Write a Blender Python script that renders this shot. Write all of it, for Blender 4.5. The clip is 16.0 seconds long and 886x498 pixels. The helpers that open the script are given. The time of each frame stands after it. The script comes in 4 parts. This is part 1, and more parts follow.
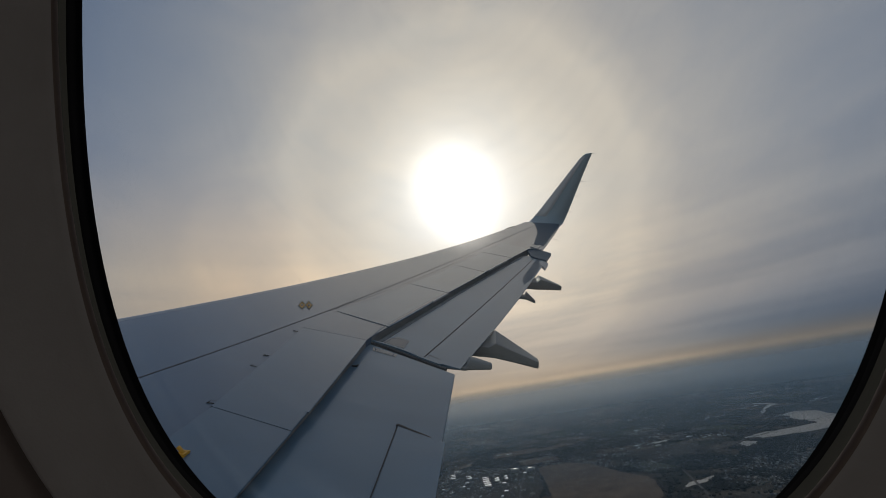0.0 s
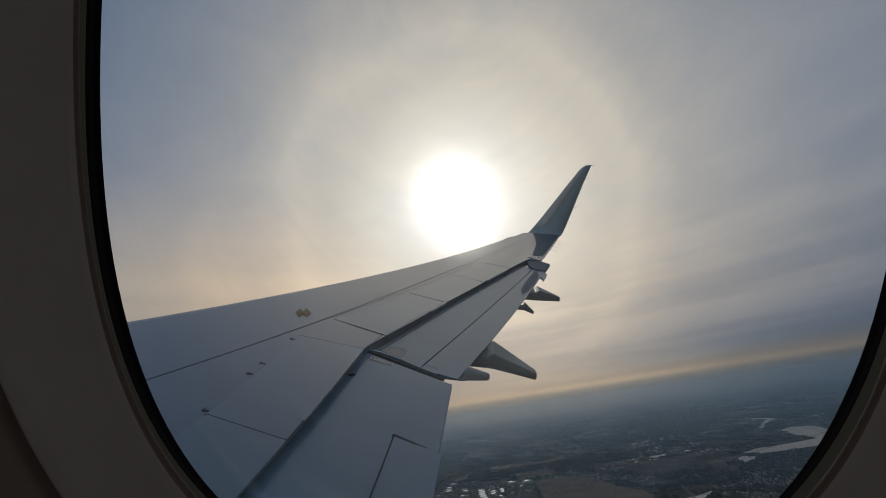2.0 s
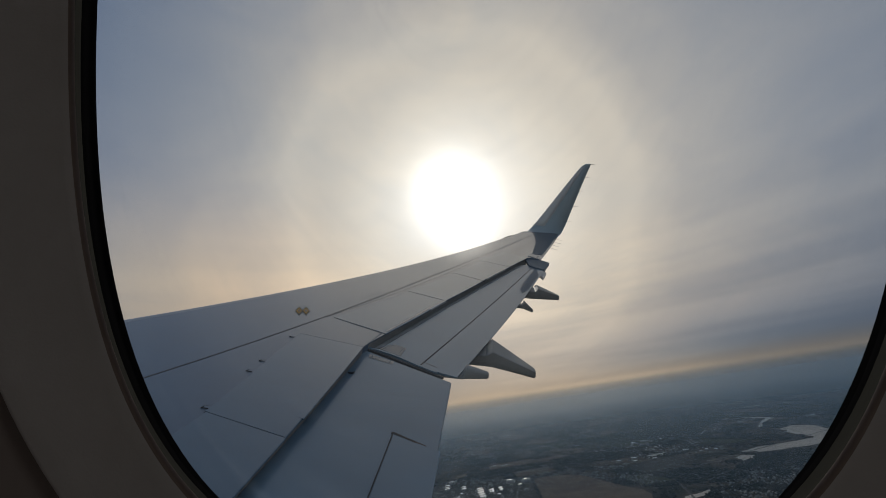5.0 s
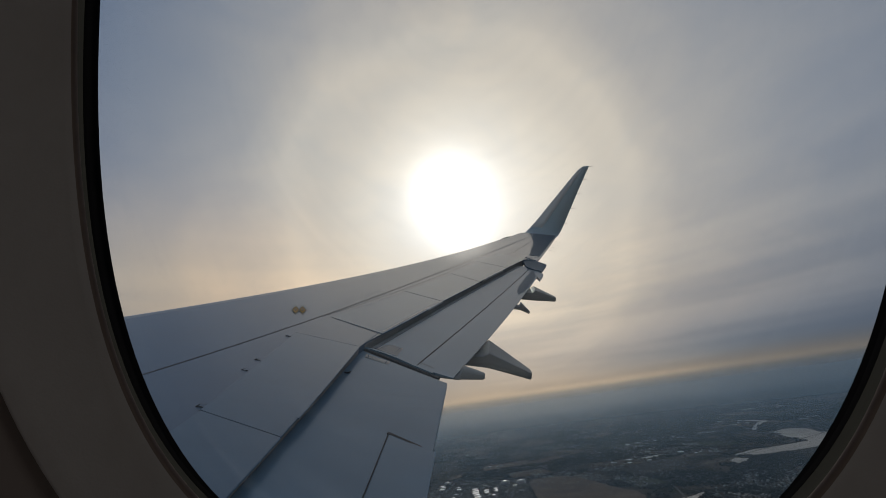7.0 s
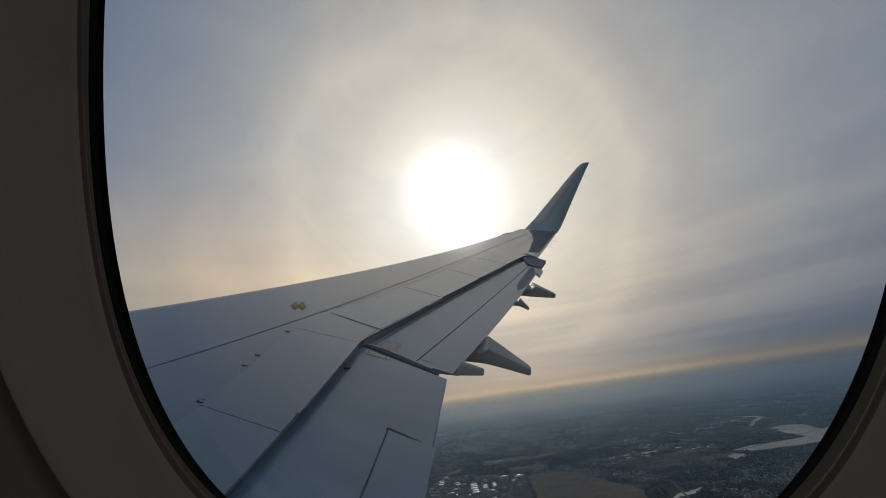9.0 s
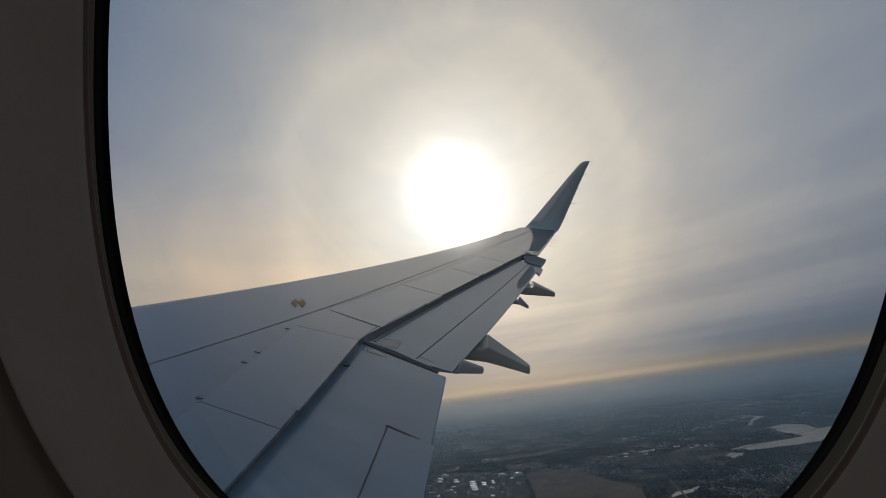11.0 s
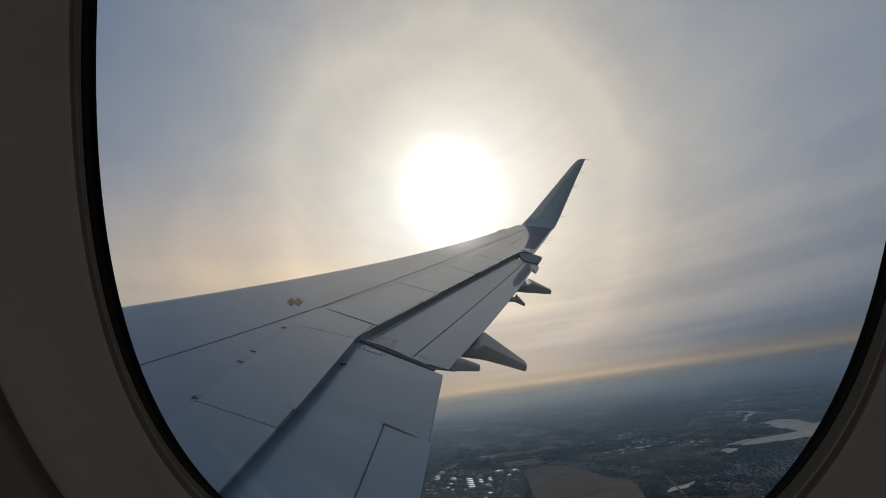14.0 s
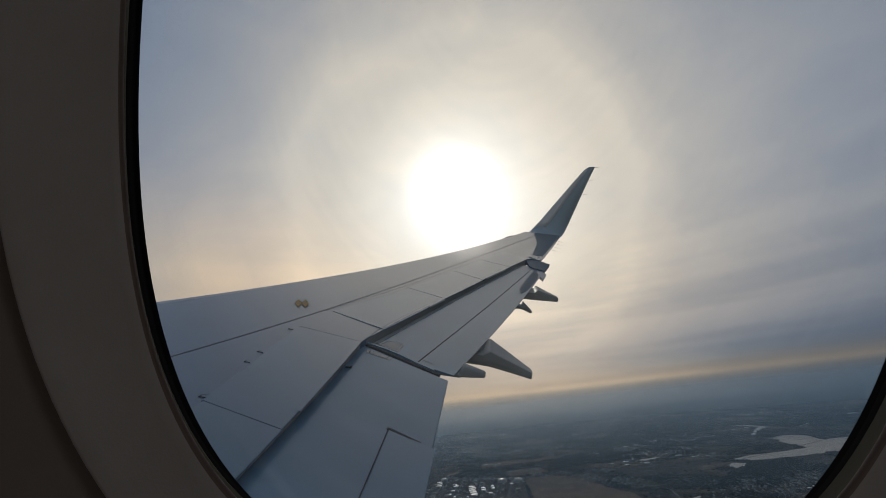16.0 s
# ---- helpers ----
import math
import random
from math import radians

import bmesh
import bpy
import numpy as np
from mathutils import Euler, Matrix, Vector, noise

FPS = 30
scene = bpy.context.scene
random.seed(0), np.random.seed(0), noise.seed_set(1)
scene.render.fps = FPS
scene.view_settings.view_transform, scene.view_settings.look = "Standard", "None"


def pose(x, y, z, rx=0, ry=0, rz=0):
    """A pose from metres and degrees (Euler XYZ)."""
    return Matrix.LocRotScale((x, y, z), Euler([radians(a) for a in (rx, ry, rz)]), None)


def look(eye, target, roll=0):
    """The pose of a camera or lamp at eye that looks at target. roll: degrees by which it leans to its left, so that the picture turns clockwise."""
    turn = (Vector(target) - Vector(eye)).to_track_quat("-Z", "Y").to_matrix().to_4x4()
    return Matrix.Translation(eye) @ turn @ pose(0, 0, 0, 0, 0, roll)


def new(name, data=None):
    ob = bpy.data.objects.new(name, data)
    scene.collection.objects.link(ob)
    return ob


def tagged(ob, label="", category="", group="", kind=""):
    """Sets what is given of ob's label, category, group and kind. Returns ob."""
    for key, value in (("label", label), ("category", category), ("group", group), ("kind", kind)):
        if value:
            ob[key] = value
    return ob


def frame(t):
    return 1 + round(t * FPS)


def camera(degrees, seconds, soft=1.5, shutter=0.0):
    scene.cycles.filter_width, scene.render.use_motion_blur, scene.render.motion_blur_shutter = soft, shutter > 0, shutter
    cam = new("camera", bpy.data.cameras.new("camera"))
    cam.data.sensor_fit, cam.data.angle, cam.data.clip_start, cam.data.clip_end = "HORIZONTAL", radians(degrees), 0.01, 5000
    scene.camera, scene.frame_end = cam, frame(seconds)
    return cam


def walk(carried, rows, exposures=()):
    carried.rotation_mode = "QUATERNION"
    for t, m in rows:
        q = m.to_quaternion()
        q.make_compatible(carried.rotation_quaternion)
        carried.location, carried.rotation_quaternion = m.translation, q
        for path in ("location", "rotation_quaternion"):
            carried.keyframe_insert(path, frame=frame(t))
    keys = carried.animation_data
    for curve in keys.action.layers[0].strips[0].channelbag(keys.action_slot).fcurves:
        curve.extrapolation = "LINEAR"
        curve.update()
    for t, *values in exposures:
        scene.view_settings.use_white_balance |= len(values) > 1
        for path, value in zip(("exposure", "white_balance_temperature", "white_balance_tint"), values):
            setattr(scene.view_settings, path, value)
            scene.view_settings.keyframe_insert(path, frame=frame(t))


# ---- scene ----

# Aircraft axes: x aft, y out over the wing, z up. AIR turns them into the world, where the aircraft climbs and banks.
AIR = Matrix(((0.96419, -0.02906, 0.26361, 0), (0.09811, 0.96255, -0.25273, 0), (-0.24640, 0.26954, 0.93093, 0), (0, 0, 0, 1)))
EYE = Vector((7.5375, 1.5724, 1.4899))
ALTITUDE = 240.0
AIR = Matrix.Translation(Vector((0, 0, ALTITUDE)) - AIR.to_3x3() @ EYE) @ AIR

cam = camera(92.0, 16.0, soft=0.4)
# seconds, x, y, z, pitch, roll, yaw in the aircraft's axes
PATH = [
    (0, 7.5404, 1.5751, 1.4927, 1.80, -4.00, 5.56),
    (0.5, 7.5406, 1.5756, 1.4920, 1.87, -3.94, 5.56),
    (1, 7.5399, 1.5746, 1.4921, 2.11, -3.97, 5.38),
    (1.5, 7.5385, 1.5727, 1.4898, 3.01, -4.48, 5.33),
    (2, 7.5386, 1.5710, 1.4916, 3.08, -4.78, 5.37),
    (2.5, 7.5386, 1.5710, 1.4921, 2.79, -4.71, 5.55),
    (3, 7.5390, 1.5716, 1.4918, 2.71, -4.49, 5.57),
    (3.5, 7.5385, 1.5727, 1.4906, 2.64, -4.57, 5.63),
    (4, 7.5387, 1.5733, 1.4899, 2.85, -4.77, 5.33),
    (6.5, 7.5378, 1.5717, 1.4908, 2.89, -5.13, 5.30),
    (7, 7.5368, 1.5725, 1.4900, 2.98, -5.50, 4.91),
    (7.5, 7.5356, 1.5711, 1.4930, 2.80, -5.54, 4.83),
    (8, 7.5357, 1.5721, 1.4913, 2.58, -5.40, 4.80),
    (8.5, 7.5362, 1.5707, 1.4931, 2.55, -5.45, 4.86),
    (9, 7.5353, 1.5708, 1.4921, 2.45, -5.65, 4.86),
    (11.5, 7.5337, 1.5688, 1.4947, 1.99, -6.06, 4.88),
    (12, 7.5335, 1.5679, 1.4948, 1.78, -6.15, 4.91),
    (12.5, 7.5345, 1.5682, 1.4961, 1.77, -6.11, 4.79),
    (13, 7.5341, 1.5700, 1.4944, 1.67, -5.75, 4.75),
    (13.5, 7.5354, 1.5702, 1.4945, 1.87, -5.67, 4.57),
    (14, 7.5356, 1.5703, 1.4939, 1.96, -5.76, 4.36),
    (14.5, 7.5355, 1.5710, 1.4934, 1.82, -5.94, 4.60),
    (15, 7.5339, 1.5688, 1.4954, 1.93, -5.96, 4.88),
    (15.5, 7.5297, 1.5673, 1.4942, 2.60, -6.61, 5.08),
    (16, 7.5275, 1.5662, 1.4944, 2.55, -7.00, 5.25),
]
EXPOSURES = [(0, -0.05), (4, -0.02), (8, 0.03), (12, 0.10), (16, 0.15)]
walk(cam, [(t, AIR @ pose(x, y, z, 90 + p, r, w)) for t, x, y, z, p, r, w in PATH], EXPOSURES)

# ---- world and sun ----
SUN_WAY = Vector((-0.0539, 0.9092, 0.4129)).normalized()


def build_world():
    world = bpy.data.worlds.new("hazy_sky")
    scene.world = world
    world.use_nodes = True
    nt = world.node_tree
    nt.nodes.clear()
    N, L = nt.nodes.new, nt.links.new

    def math_node(op, a, b=None, c=None):
        n = N("ShaderNodeMath")
        n.operation = op
        for i, v in enumerate((a, b, c)):
            if v is None:
                continue
            if isinstance(v, (int, float)):
                n.inputs[i].default_value = v
            else:
                L(v, n.inputs[i])
        return n.outputs[0]

    def ramp(fac, stops):
        n = N("ShaderNodeValToRGB")
        n.color_ramp.interpolation = "B_SPLINE"
        L(fac, n.inputs[0])
        el = n.color_ramp.elements
        peak = max(max(c) for p, c in stops)
        while len(el) < len(stops):
            el.new(0.5)
        for e, (p, c) in zip(el, stops):
            e.position = p
            e.color = (*(v / peak for v in c), 1)
        scale = N("ShaderNodeVectorMath")
        scale.operation = "SCALE"
        L(n.outputs[0], scale.inputs[0])
        scale.inputs["Scale"].default_value = peak
        return scale.outputs[0]

    def mix(kind, fac, a, b):
        n = N("ShaderNodeMix")
        n.data_type, n.blend_type = "RGBA", kind
        for s, v in ((n.inputs[0], fac), (n.inputs[6], a), (n.inputs[7], b)):
            if isinstance(v, (int, float)):
                s.default_value = v
            elif isinstance(v, tuple):
                s.default_value = (*v, 1)
            else:
                L(v, s)
        return n.outputs[2]

    way = N("ShaderNodeTexCoord").outputs["Generated"]
    norm = N("ShaderNodeVectorMath")
    norm.operation = "NORMALIZE"
    L(way, norm.inputs[0])
    dot = N("ShaderNodeVectorMath")
    dot.operation = "DOT_PRODUCT"
    L(norm.outputs[0], dot.inputs[0])
    dot.inputs[1].default_value = SUN_WAY
    angle = math_node("ARCCOSINE", math_node("MINIMUM", dot.outputs["Value"], 1.0))
    angle = math_node("DIVIDE", angle, math.pi)
    sep = N("ShaderNodeSeparateXYZ")
    L(norm.outputs[0], sep.inputs[0])
    up = sep.outputs[2]

    # soft uneven cirrus
    wisp = N("ShaderNodeTexNoise")
    wisp.inputs["Scale"].default_value = 2.2
    wisp.inputs["Detail"].default_value = 6
    wisp.inputs["Roughness"].default_value = 0.55
    wisp.inputs["Distortion"].default_value = 0.6
    L(norm.outputs[0], wisp.inputs["Vector"])
    lump = math_node("SUBTRACT", wisp.outputs["Fac"], 0.5)
    angle2 = math_node("ADD", angle, math_node("MULTIPLY", lump, math_node("MULTIPLY", angle, 0.35)))
    glow = ramp(angle2, GLOW)

    # streaks that run level above the horizon
    stretch = N("ShaderNodeMapping")
    stretch.inputs["Scale"].default_value = (1.3, 1.3, 22.0)
    stretch.inputs["Location"].default_value = (3.1, 0.4, 1.7)
    L(norm.outputs[0], stretch.inputs["Vector"])
    band = N("ShaderNodeTexNoise")
    band.inputs["Scale"].default_value = 1.0
    band.inputs["Detail"].default_value = 5
    band.inputs["Roughness"].default_value = 0.5
    L(stretch.outputs[0], band.inputs["Vector"])
    streak = ramp(band.outputs["Fac"], [(0.38, (0.66, 0.67, 0.71)), (0.52, (0.89, 0.85, 0.81)), (0.64, (1.08, 1.02, 0.94))])
    low = ramp(up, [(0.0, (1, 1, 1)), (0.10, (0.95, 0.95, 0.95)), (0.30, (0.12, 0.12, 0.12)), (0.5, (0, 0, 0))])
    tint = mix("MULTIPLY", low, glow, streak)
    haze_low = ramp(up, HAZE_LOW)
    tint = mix("MULTIPLY", 1.0, tint, haze_low)
    # away from the sun the low sky is greyer, with a pale line on the horizon
    side = N("ShaderNodeMapRange")
    side.interpolation_type = "SMOOTHSTEP"
    L(sep.outputs[0], side.inputs[0])
    side.inputs[1].default_value, side.inputs[2].default_value = 0.04, 0.55
    left = N("ShaderNodeMapRange")
    left.interpolation_type = "SMOOTHSTEP"
    L(sep.outputs[0], left.inputs[0])
    left.inputs[1].default_value, left.inputs[2].default_value = -0.2, -0.65
    warm_low = ramp(up, [(0.0, (1.65, 1.35, 1.0)), (0.30, (1.6, 1.32, 0.98)), (0.40, (1.24, 1.12, 1.0)), (0.50, (0.87, 0.91, 0.97)), (0.66, (0.62, 0.73, 0.88))])
    tint = mix("MULTIPLY", left.outputs[0], tint, warm_low)
    grey_low = ramp(up, [(0.0, (0.72, 0.70, 0.68)), (0.010, (0.64, 0.67, 0.69)), (0.030, (0.36, 0.58, 0.88)), (0.055, (0.60, 0.72, 0.90)), (0.10, (0.88, 0.88, 0.90)), (0.26, (1.03, 1.03, 1.02))])
    tint = mix("MULTIPLY", side.outputs[0], tint, grey_low)
    # under the horizon the far land lies deep in blue haze
    under = N("ShaderNodeMapRange")
    L(up, under.inputs[0])
    under.inputs[1].default_value, under.inputs[2].default_value = 0.0, -0.044
    tint = mix("MULTIPLY", 1.0, tint, ramp(under.outputs[0], [(0.0, (1, 1, 1)), (0.03, (1, 1, 1)), (0.06, (1, 1, 1)), (0.2, (0.52, 0.575, 0.63)), (0.5, (0.27, 0.325, 0.38)), (1.0, (0.10, 0.135, 0.17))]))

    # thin uneven cirrus veils, bluer where they part
    patch_map = N("ShaderNodeMapping")
    patch_map.inputs["Scale"].default_value = (3.2, 2.0, 6.0)
    patch_map.inputs["Rotation"].default_value = (0.0, 0.35, 0.2)
    L(norm.outputs[0], patch_map.inputs["Vector"])
    patch = N("ShaderNodeTexNoise")
    patch.inputs["Scale"].default_value, patch.inputs["Detail"].default_value = 1.3, 9
    patch.inputs["Roughness"].default_value, patch.inputs["Distortion"].default_value = 0.6, 0.9
    L(patch_map.outputs[0], patch.inputs["Vector"])
    tint = mix("MULTIPLY", 1.0, tint, ramp(patch.outputs["Fac"], [(0.28, (0.90, 0.93, 0.97)), (0.5, (1.0, 1.0, 1.0)), (0.72, (1.07, 1.05, 1.02))]))

    sky = N("ShaderNodeTexSky")
    sky.sky_type, sky.sun_disc = "NISHITA", False
    sky.sun_elevation = math.asin(SUN_WAY.z)
    sky.sun_rotation = math.atan2(SUN_WAY.x, SUN_WAY.y)
    sky.altitude, sky.dust_density = 800, 0.6
    b1, b2 = N("ShaderNodeBackground"), N("ShaderNodeBackground")
    L(sky.outputs[0], b1.inputs[0])
    b1.inputs[1].default_value = 0.006
    L(tint, b2.inputs[0])
    b2.inputs[1].default_value = 1.04
    add = N("ShaderNodeAddShader")
    L(b1.outputs[0], add.inputs[0])
    L(b2.outputs[0], add.inputs[1])
    L(add.outputs[0], N("ShaderNodeOutputWorld").inputs[0])


def deg(a):
    return a / 180.0


# sky colour by the angle from the sun
GLOW = [(deg(0), (1.9, 1.85, 1.75)), (deg(3.5), (1.12, 1.08, 1.02)), (deg(6.0), (0.94, 0.90, 0.84)), (deg(9), (0.84, 0.785, 0.70)),
        (deg(14), (0.71, 0.645, 0.55)), (deg(19), (0.53, 0.485, 0.425)), (deg(22), (0.585, 0.53, 0.455)), (deg(24), (0.49, 0.45, 0.40)), (deg(27.5), (0.375, 0.355, 0.34)),
        (deg(36), (0.25, 0.26, 0.285)), (deg(48), (0.155, 0.185, 0.245)), (deg(68), (0.082, 0.104, 0.140)), (deg(110), (0.122, 0.146, 0.180)), (deg(180), (0.18, 0.20, 0.225))]
# change of that colour by the height over the horizon
HAZE_LOW = [(0.0, (0.98, 0.87, 0.77)), (0.003, (0.90, 0.81, 0.74)), (0.008, (0.76, 0.70, 0.69)), (0.03, (0.66, 0.615, 0.65)), (0.075, (0.80, 0.75, 0.77)), (0.15, (1.10, 1.03, 0.95)), (0.22, (1.18, 1.10, 1.0)), (0.36, (1.0, 1.0, 1.0))]
build_world()

sun = new("sun", bpy.data.lights.new("sun", "SUN"))
sun.data.energy, sun.data.angle, sun.data.color = 1.0, radians(6.0), (1.0, 0.93, 0.82)
sun.matrix_world = look(SUN_WAY * 100, (0, 0, 0))


# ---- materials ----
def material(name, colour, rough=0.5, metal=0.0, second=None, scale=5.0, bump=0.0, bump_scale=80.0, rough_var=0.1, spec=0.5, random_tint=0.0, coat=0.0, detail=6, coat_ior=1.5, streak=0.0):
    m = bpy.data.materials.new(name)
    m.use_nodes = True
    nt = m.node_tree
    N, L = nt.nodes.new, nt.links.new
    bsdf = nt.nodes["Principled BSDF"]
    bsdf.inputs["Metallic"].default_value = metal
    bsdf.inputs["Specular IOR Level"].default_value = spec
    bsdf.inputs["Coat Weight"].default_value = coat
    bsdf.inputs["Coat Roughness"].default_value = 0.18
    bsdf.inputs["Coat IOR"].default_value = coat_ior
    pos = N("ShaderNodeTexCoord").outputs["Object"]
    second = second or tuple(c * 0.82 for c in colour)

    def noise_tex(s, octaves=detail):
        n = N("ShaderNodeTexNoise")
        n.inputs["Scale"].default_value = s
        n.inputs["Detail"].default_value = octaves
        n.inputs["Roughness"].default_value = 0.62
        L(pos, n.inputs["Vector"])
        return n.outputs["Fac"]

    big, fine = noise_tex(scale), noise_tex(scale * 9)
    blend = N("ShaderNodeMath")
    blend.operation = "MULTIPLY_ADD"
    L(fine, blend.inputs[0])
    blend.inputs[1].default_value = 0.4
    shift = N("ShaderNodeMath")
    shift.operation = "MULTIPLY"
    L(big, shift.inputs[0])
    shift.inputs[1].default_value = 0.75
    L(shift.outputs[0], blend.inputs[2])
    ramp = N("ShaderNodeValToRGB")
    L(blend.outputs[0], ramp.inputs[0])
    ramp.color_ramp.elements[0].position, ramp.color_ramp.elements[1].position = 0.38, 0.78
    ramp.color_ramp.elements[0].color, ramp.color_ramp.elements[1].color = (*second, 1), (*colour, 1)
    out = ramp.outputs[0]
    if streak:
        run, soil, level, soiled = N("ShaderNodeMapping"), N("ShaderNodeTexNoise"), N("ShaderNodeMapRange"), N("ShaderNodeHueSaturation")
        run.inputs["Scale"].default_value = (0.5, 7.0, 1.0)
        L(pos, run.inputs["Vector"])
        L(run.outputs[0], soil.inputs["Vector"])
        soil.inputs["Scale"].default_value, soil.inputs["Detail"].default_value = 1.0, 7
        L(soil.outputs["Fac"], level.inputs[0])
        level.inputs[1].default_value, level.inputs[2].default_value = 0.3, 0.7
        level.inputs[3].default_value, level.inputs[4].default_value = 1 - streak, 1 + 0.5 * streak
        L(level.outputs[0], soiled.inputs["Value"])
        L(out, soiled.inputs["Color"])
        out = soiled.outputs[0]
    if random_tint:
        rnd = N("ShaderNodeNewGeometry").outputs["Random Per Island"]
        hsv = N("ShaderNodeHueSaturation")
        rr = N("ShaderNodeMapRange")
        L(rnd, rr.inputs[0])
        rr.inputs[3].default_value, rr.inputs[4].default_value = 1 - random_tint, 1 + random_tint
        L(rr.outputs[0], hsv.inputs["Value"])
        L(out, hsv.inputs["Color"])
        out = hsv.outputs[0]
    L(out, bsdf.inputs["Base Color"])
    rmap = N("ShaderNodeMapRange")
    L(fine, rmap.inputs[0])
    rmap.inputs[3].default_value, rmap.inputs[4].default_value = max(0.02, rough - rough_var), min(1, rough + rough_var)
    L(rmap.outputs[0], bsdf.inputs["Roughness"])
    if bump:
        b = N("ShaderNodeBump")
        b.inputs["Strength"].default_value = bump
        b.inputs["Distance"].default_value = 0.3 / bump_scale
        L(noise_tex(bump_scale, 3), b.inputs["Height"])
        L(b.outputs[0], bsdf.inputs["Normal"])
    return m


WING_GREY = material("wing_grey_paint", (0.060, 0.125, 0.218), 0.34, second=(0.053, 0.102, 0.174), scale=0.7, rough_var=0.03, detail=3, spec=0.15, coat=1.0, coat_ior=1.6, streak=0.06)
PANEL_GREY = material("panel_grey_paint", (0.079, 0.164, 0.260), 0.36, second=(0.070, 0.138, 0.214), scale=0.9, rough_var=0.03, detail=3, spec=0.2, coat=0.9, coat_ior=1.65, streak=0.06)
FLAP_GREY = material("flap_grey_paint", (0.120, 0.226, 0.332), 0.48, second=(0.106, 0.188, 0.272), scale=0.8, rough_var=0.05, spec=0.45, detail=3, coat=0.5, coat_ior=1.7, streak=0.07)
# bright base colour for the glints put on the spoiler edges
GLINT_METAL = material("edge_glint_metal", (0.68, 0.68, 0.67), 0.4, 0.35, scale=1.2)
# spar face grey, kept neutral to carry the tone of the slot's shade
SPAR_GREY = material("slot_shade_spar_grey", (0.30, 0.295, 0.28), 0.55, second=(0.20, 0.198, 0.19), scale=4, spec=0.2)
# pale grey of the hinge cover, also used for the lit spoiler edge
PALE_EDGE = material("pale_cover_lit_edge", (0.34, 0.36, 0.38), 0.35, second=(0.22, 0.25, 0.28), scale=6, spec=0.5, coat=0.5)
LEAD_GREY = material("leading_edge_paint", (0.20, 0.235, 0.27), 0.34, second=(0.17, 0.20, 0.235), scale=1.0, spec=0.5, coat=0.9, coat_ior=2.0, detail=2)
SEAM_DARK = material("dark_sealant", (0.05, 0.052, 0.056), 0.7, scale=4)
# neutral grey that puts the slot's shade tone on cove and flap nose
COVE_GREY = material("slot_shade_cove_grey", (0.42, 0.43, 0.43), 0.5, second=(0.28, 0.285, 0.285), scale=3, spec=0.2)
# slate tip paint, which also stands in for shade on the flap's end
TIP_BLUE = material("tip_slate_and_shade", (0.12, 0.17, 0.22), 0.5, second=(0.10, 0.145, 0.19), scale=0.8, spec=0.15)
SEAM_BROWN = material("brown_sealant", (0.115, 0.11, 0.11), 0.7, scale=4)
RUBBER = material("black_rubber", (0.010, 0.010, 0.011), 0.85, scale=30, spec=0.0)
FAIRING_GREY = material("fairing_grey_paint", (0.30, 0.32, 0.325), 0.42, second=(0.24, 0.255, 0.26), scale=1.5, spec=0.3)
WINGLET_BLUE = material("winglet_dark_paint", (0.42, 0.55, 0.62), 0.35, second=(0.34, 0.46, 0.53), scale=0.8)
STRIP_GREY = material("pale_strip_paint", (0.80, 0.83, 0.85), 0.3, second=(0.74, 0.77, 0.79), scale=1.0)
BROWN_PLATE = material("worn_brown_plate", (0.70, 0.62, 0.54), 0.6, second=(0.44, 0.38, 0.33), scale=24, spec=0.3)
YELLOW = material("yellow_paint", (0.85, 0.45, 0.02), 0.5, second=(0.7, 0.34, 0.015), scale=8)
BLACK_PAINT = material("black_paint", (0.02, 0.02, 0.02), 0.5, scale=8)
CABIN_PLASTIC = material("cabin_plastic", (0.50, 0.47, 0.45), 0.55, second=(0.44, 0.41, 0.39), scale=14, bump=0.25, bump_scale=900)
# far darker than the panel's plastic, so the reveal's colour holds its shade
SHADED_PLASTIC = material("shaded_reveal_plastic", (0.040, 0.040, 0.036), 0.6, second=(0.033, 0.033, 0.030), scale=14, spec=0.0)
EDGE_PLASTIC = material("lip_edge_plastic", (0.25, 0.195, 0.165), 0.5, second=(0.20, 0.155, 0.13), scale=14, spec=0.15)
DARK_PLASTIC = material("dark_cabin_plastic", (0.26, 0.21, 0.185), 0.6, scale=10, bump=0.25, bump_scale=700)
SKIN_WHITE = material("fuselage_paint", (0.55, 0.57, 0.59), 0.35, scale=0.6)
WATER = material("lake_water", (0.10, 0.082, 0.065), 0.25, second=(0.085, 0.07, 0.055), scale=0.01, spec=0.9, rough_var=0.05)
# lake and ponds: a paler, rougher base colour than the river's
PALE_WATER = material("pale_lake_water", (0.30, 0.275, 0.25), 0.5, second=(0.22, 0.20, 0.18), scale=0.012, spec=0.4)
ROOFS = material("town_roofs", (0.165, 0.16, 0.155), 0.5, second=(0.05, 0.048, 0.046), scale=0.2, random_tint=0.9, spec=0.3)
SHED_ROOF = material("pale_shed_roof", (0.66, 0.65, 0.62), 0.42, second=(0.40, 0.39, 0.37), scale=0.05, spec=0.6)
DULL_ROOF = material("dull_shed_roof", (0.17, 0.155, 0.14), 0.8, second=(0.09, 0.082, 0.075), scale=0.04, spec=0.1)
SHED_WALL = material("shed_wall", (0.14, 0.13, 0.12), 0.6, scale=0.2)
DOME_GREY = material("dull_tank_metal", (0.30, 0.29, 0.27), 0.36, 0.5, second=(0.16, 0.155, 0.145), scale=0.12, rough_var=0.1)
ROAD = material("road_asphalt", (0.085, 0.08, 0.075), 0.9, second=(0.05, 0.047, 0.043), scale=0.1, spec=0.1)
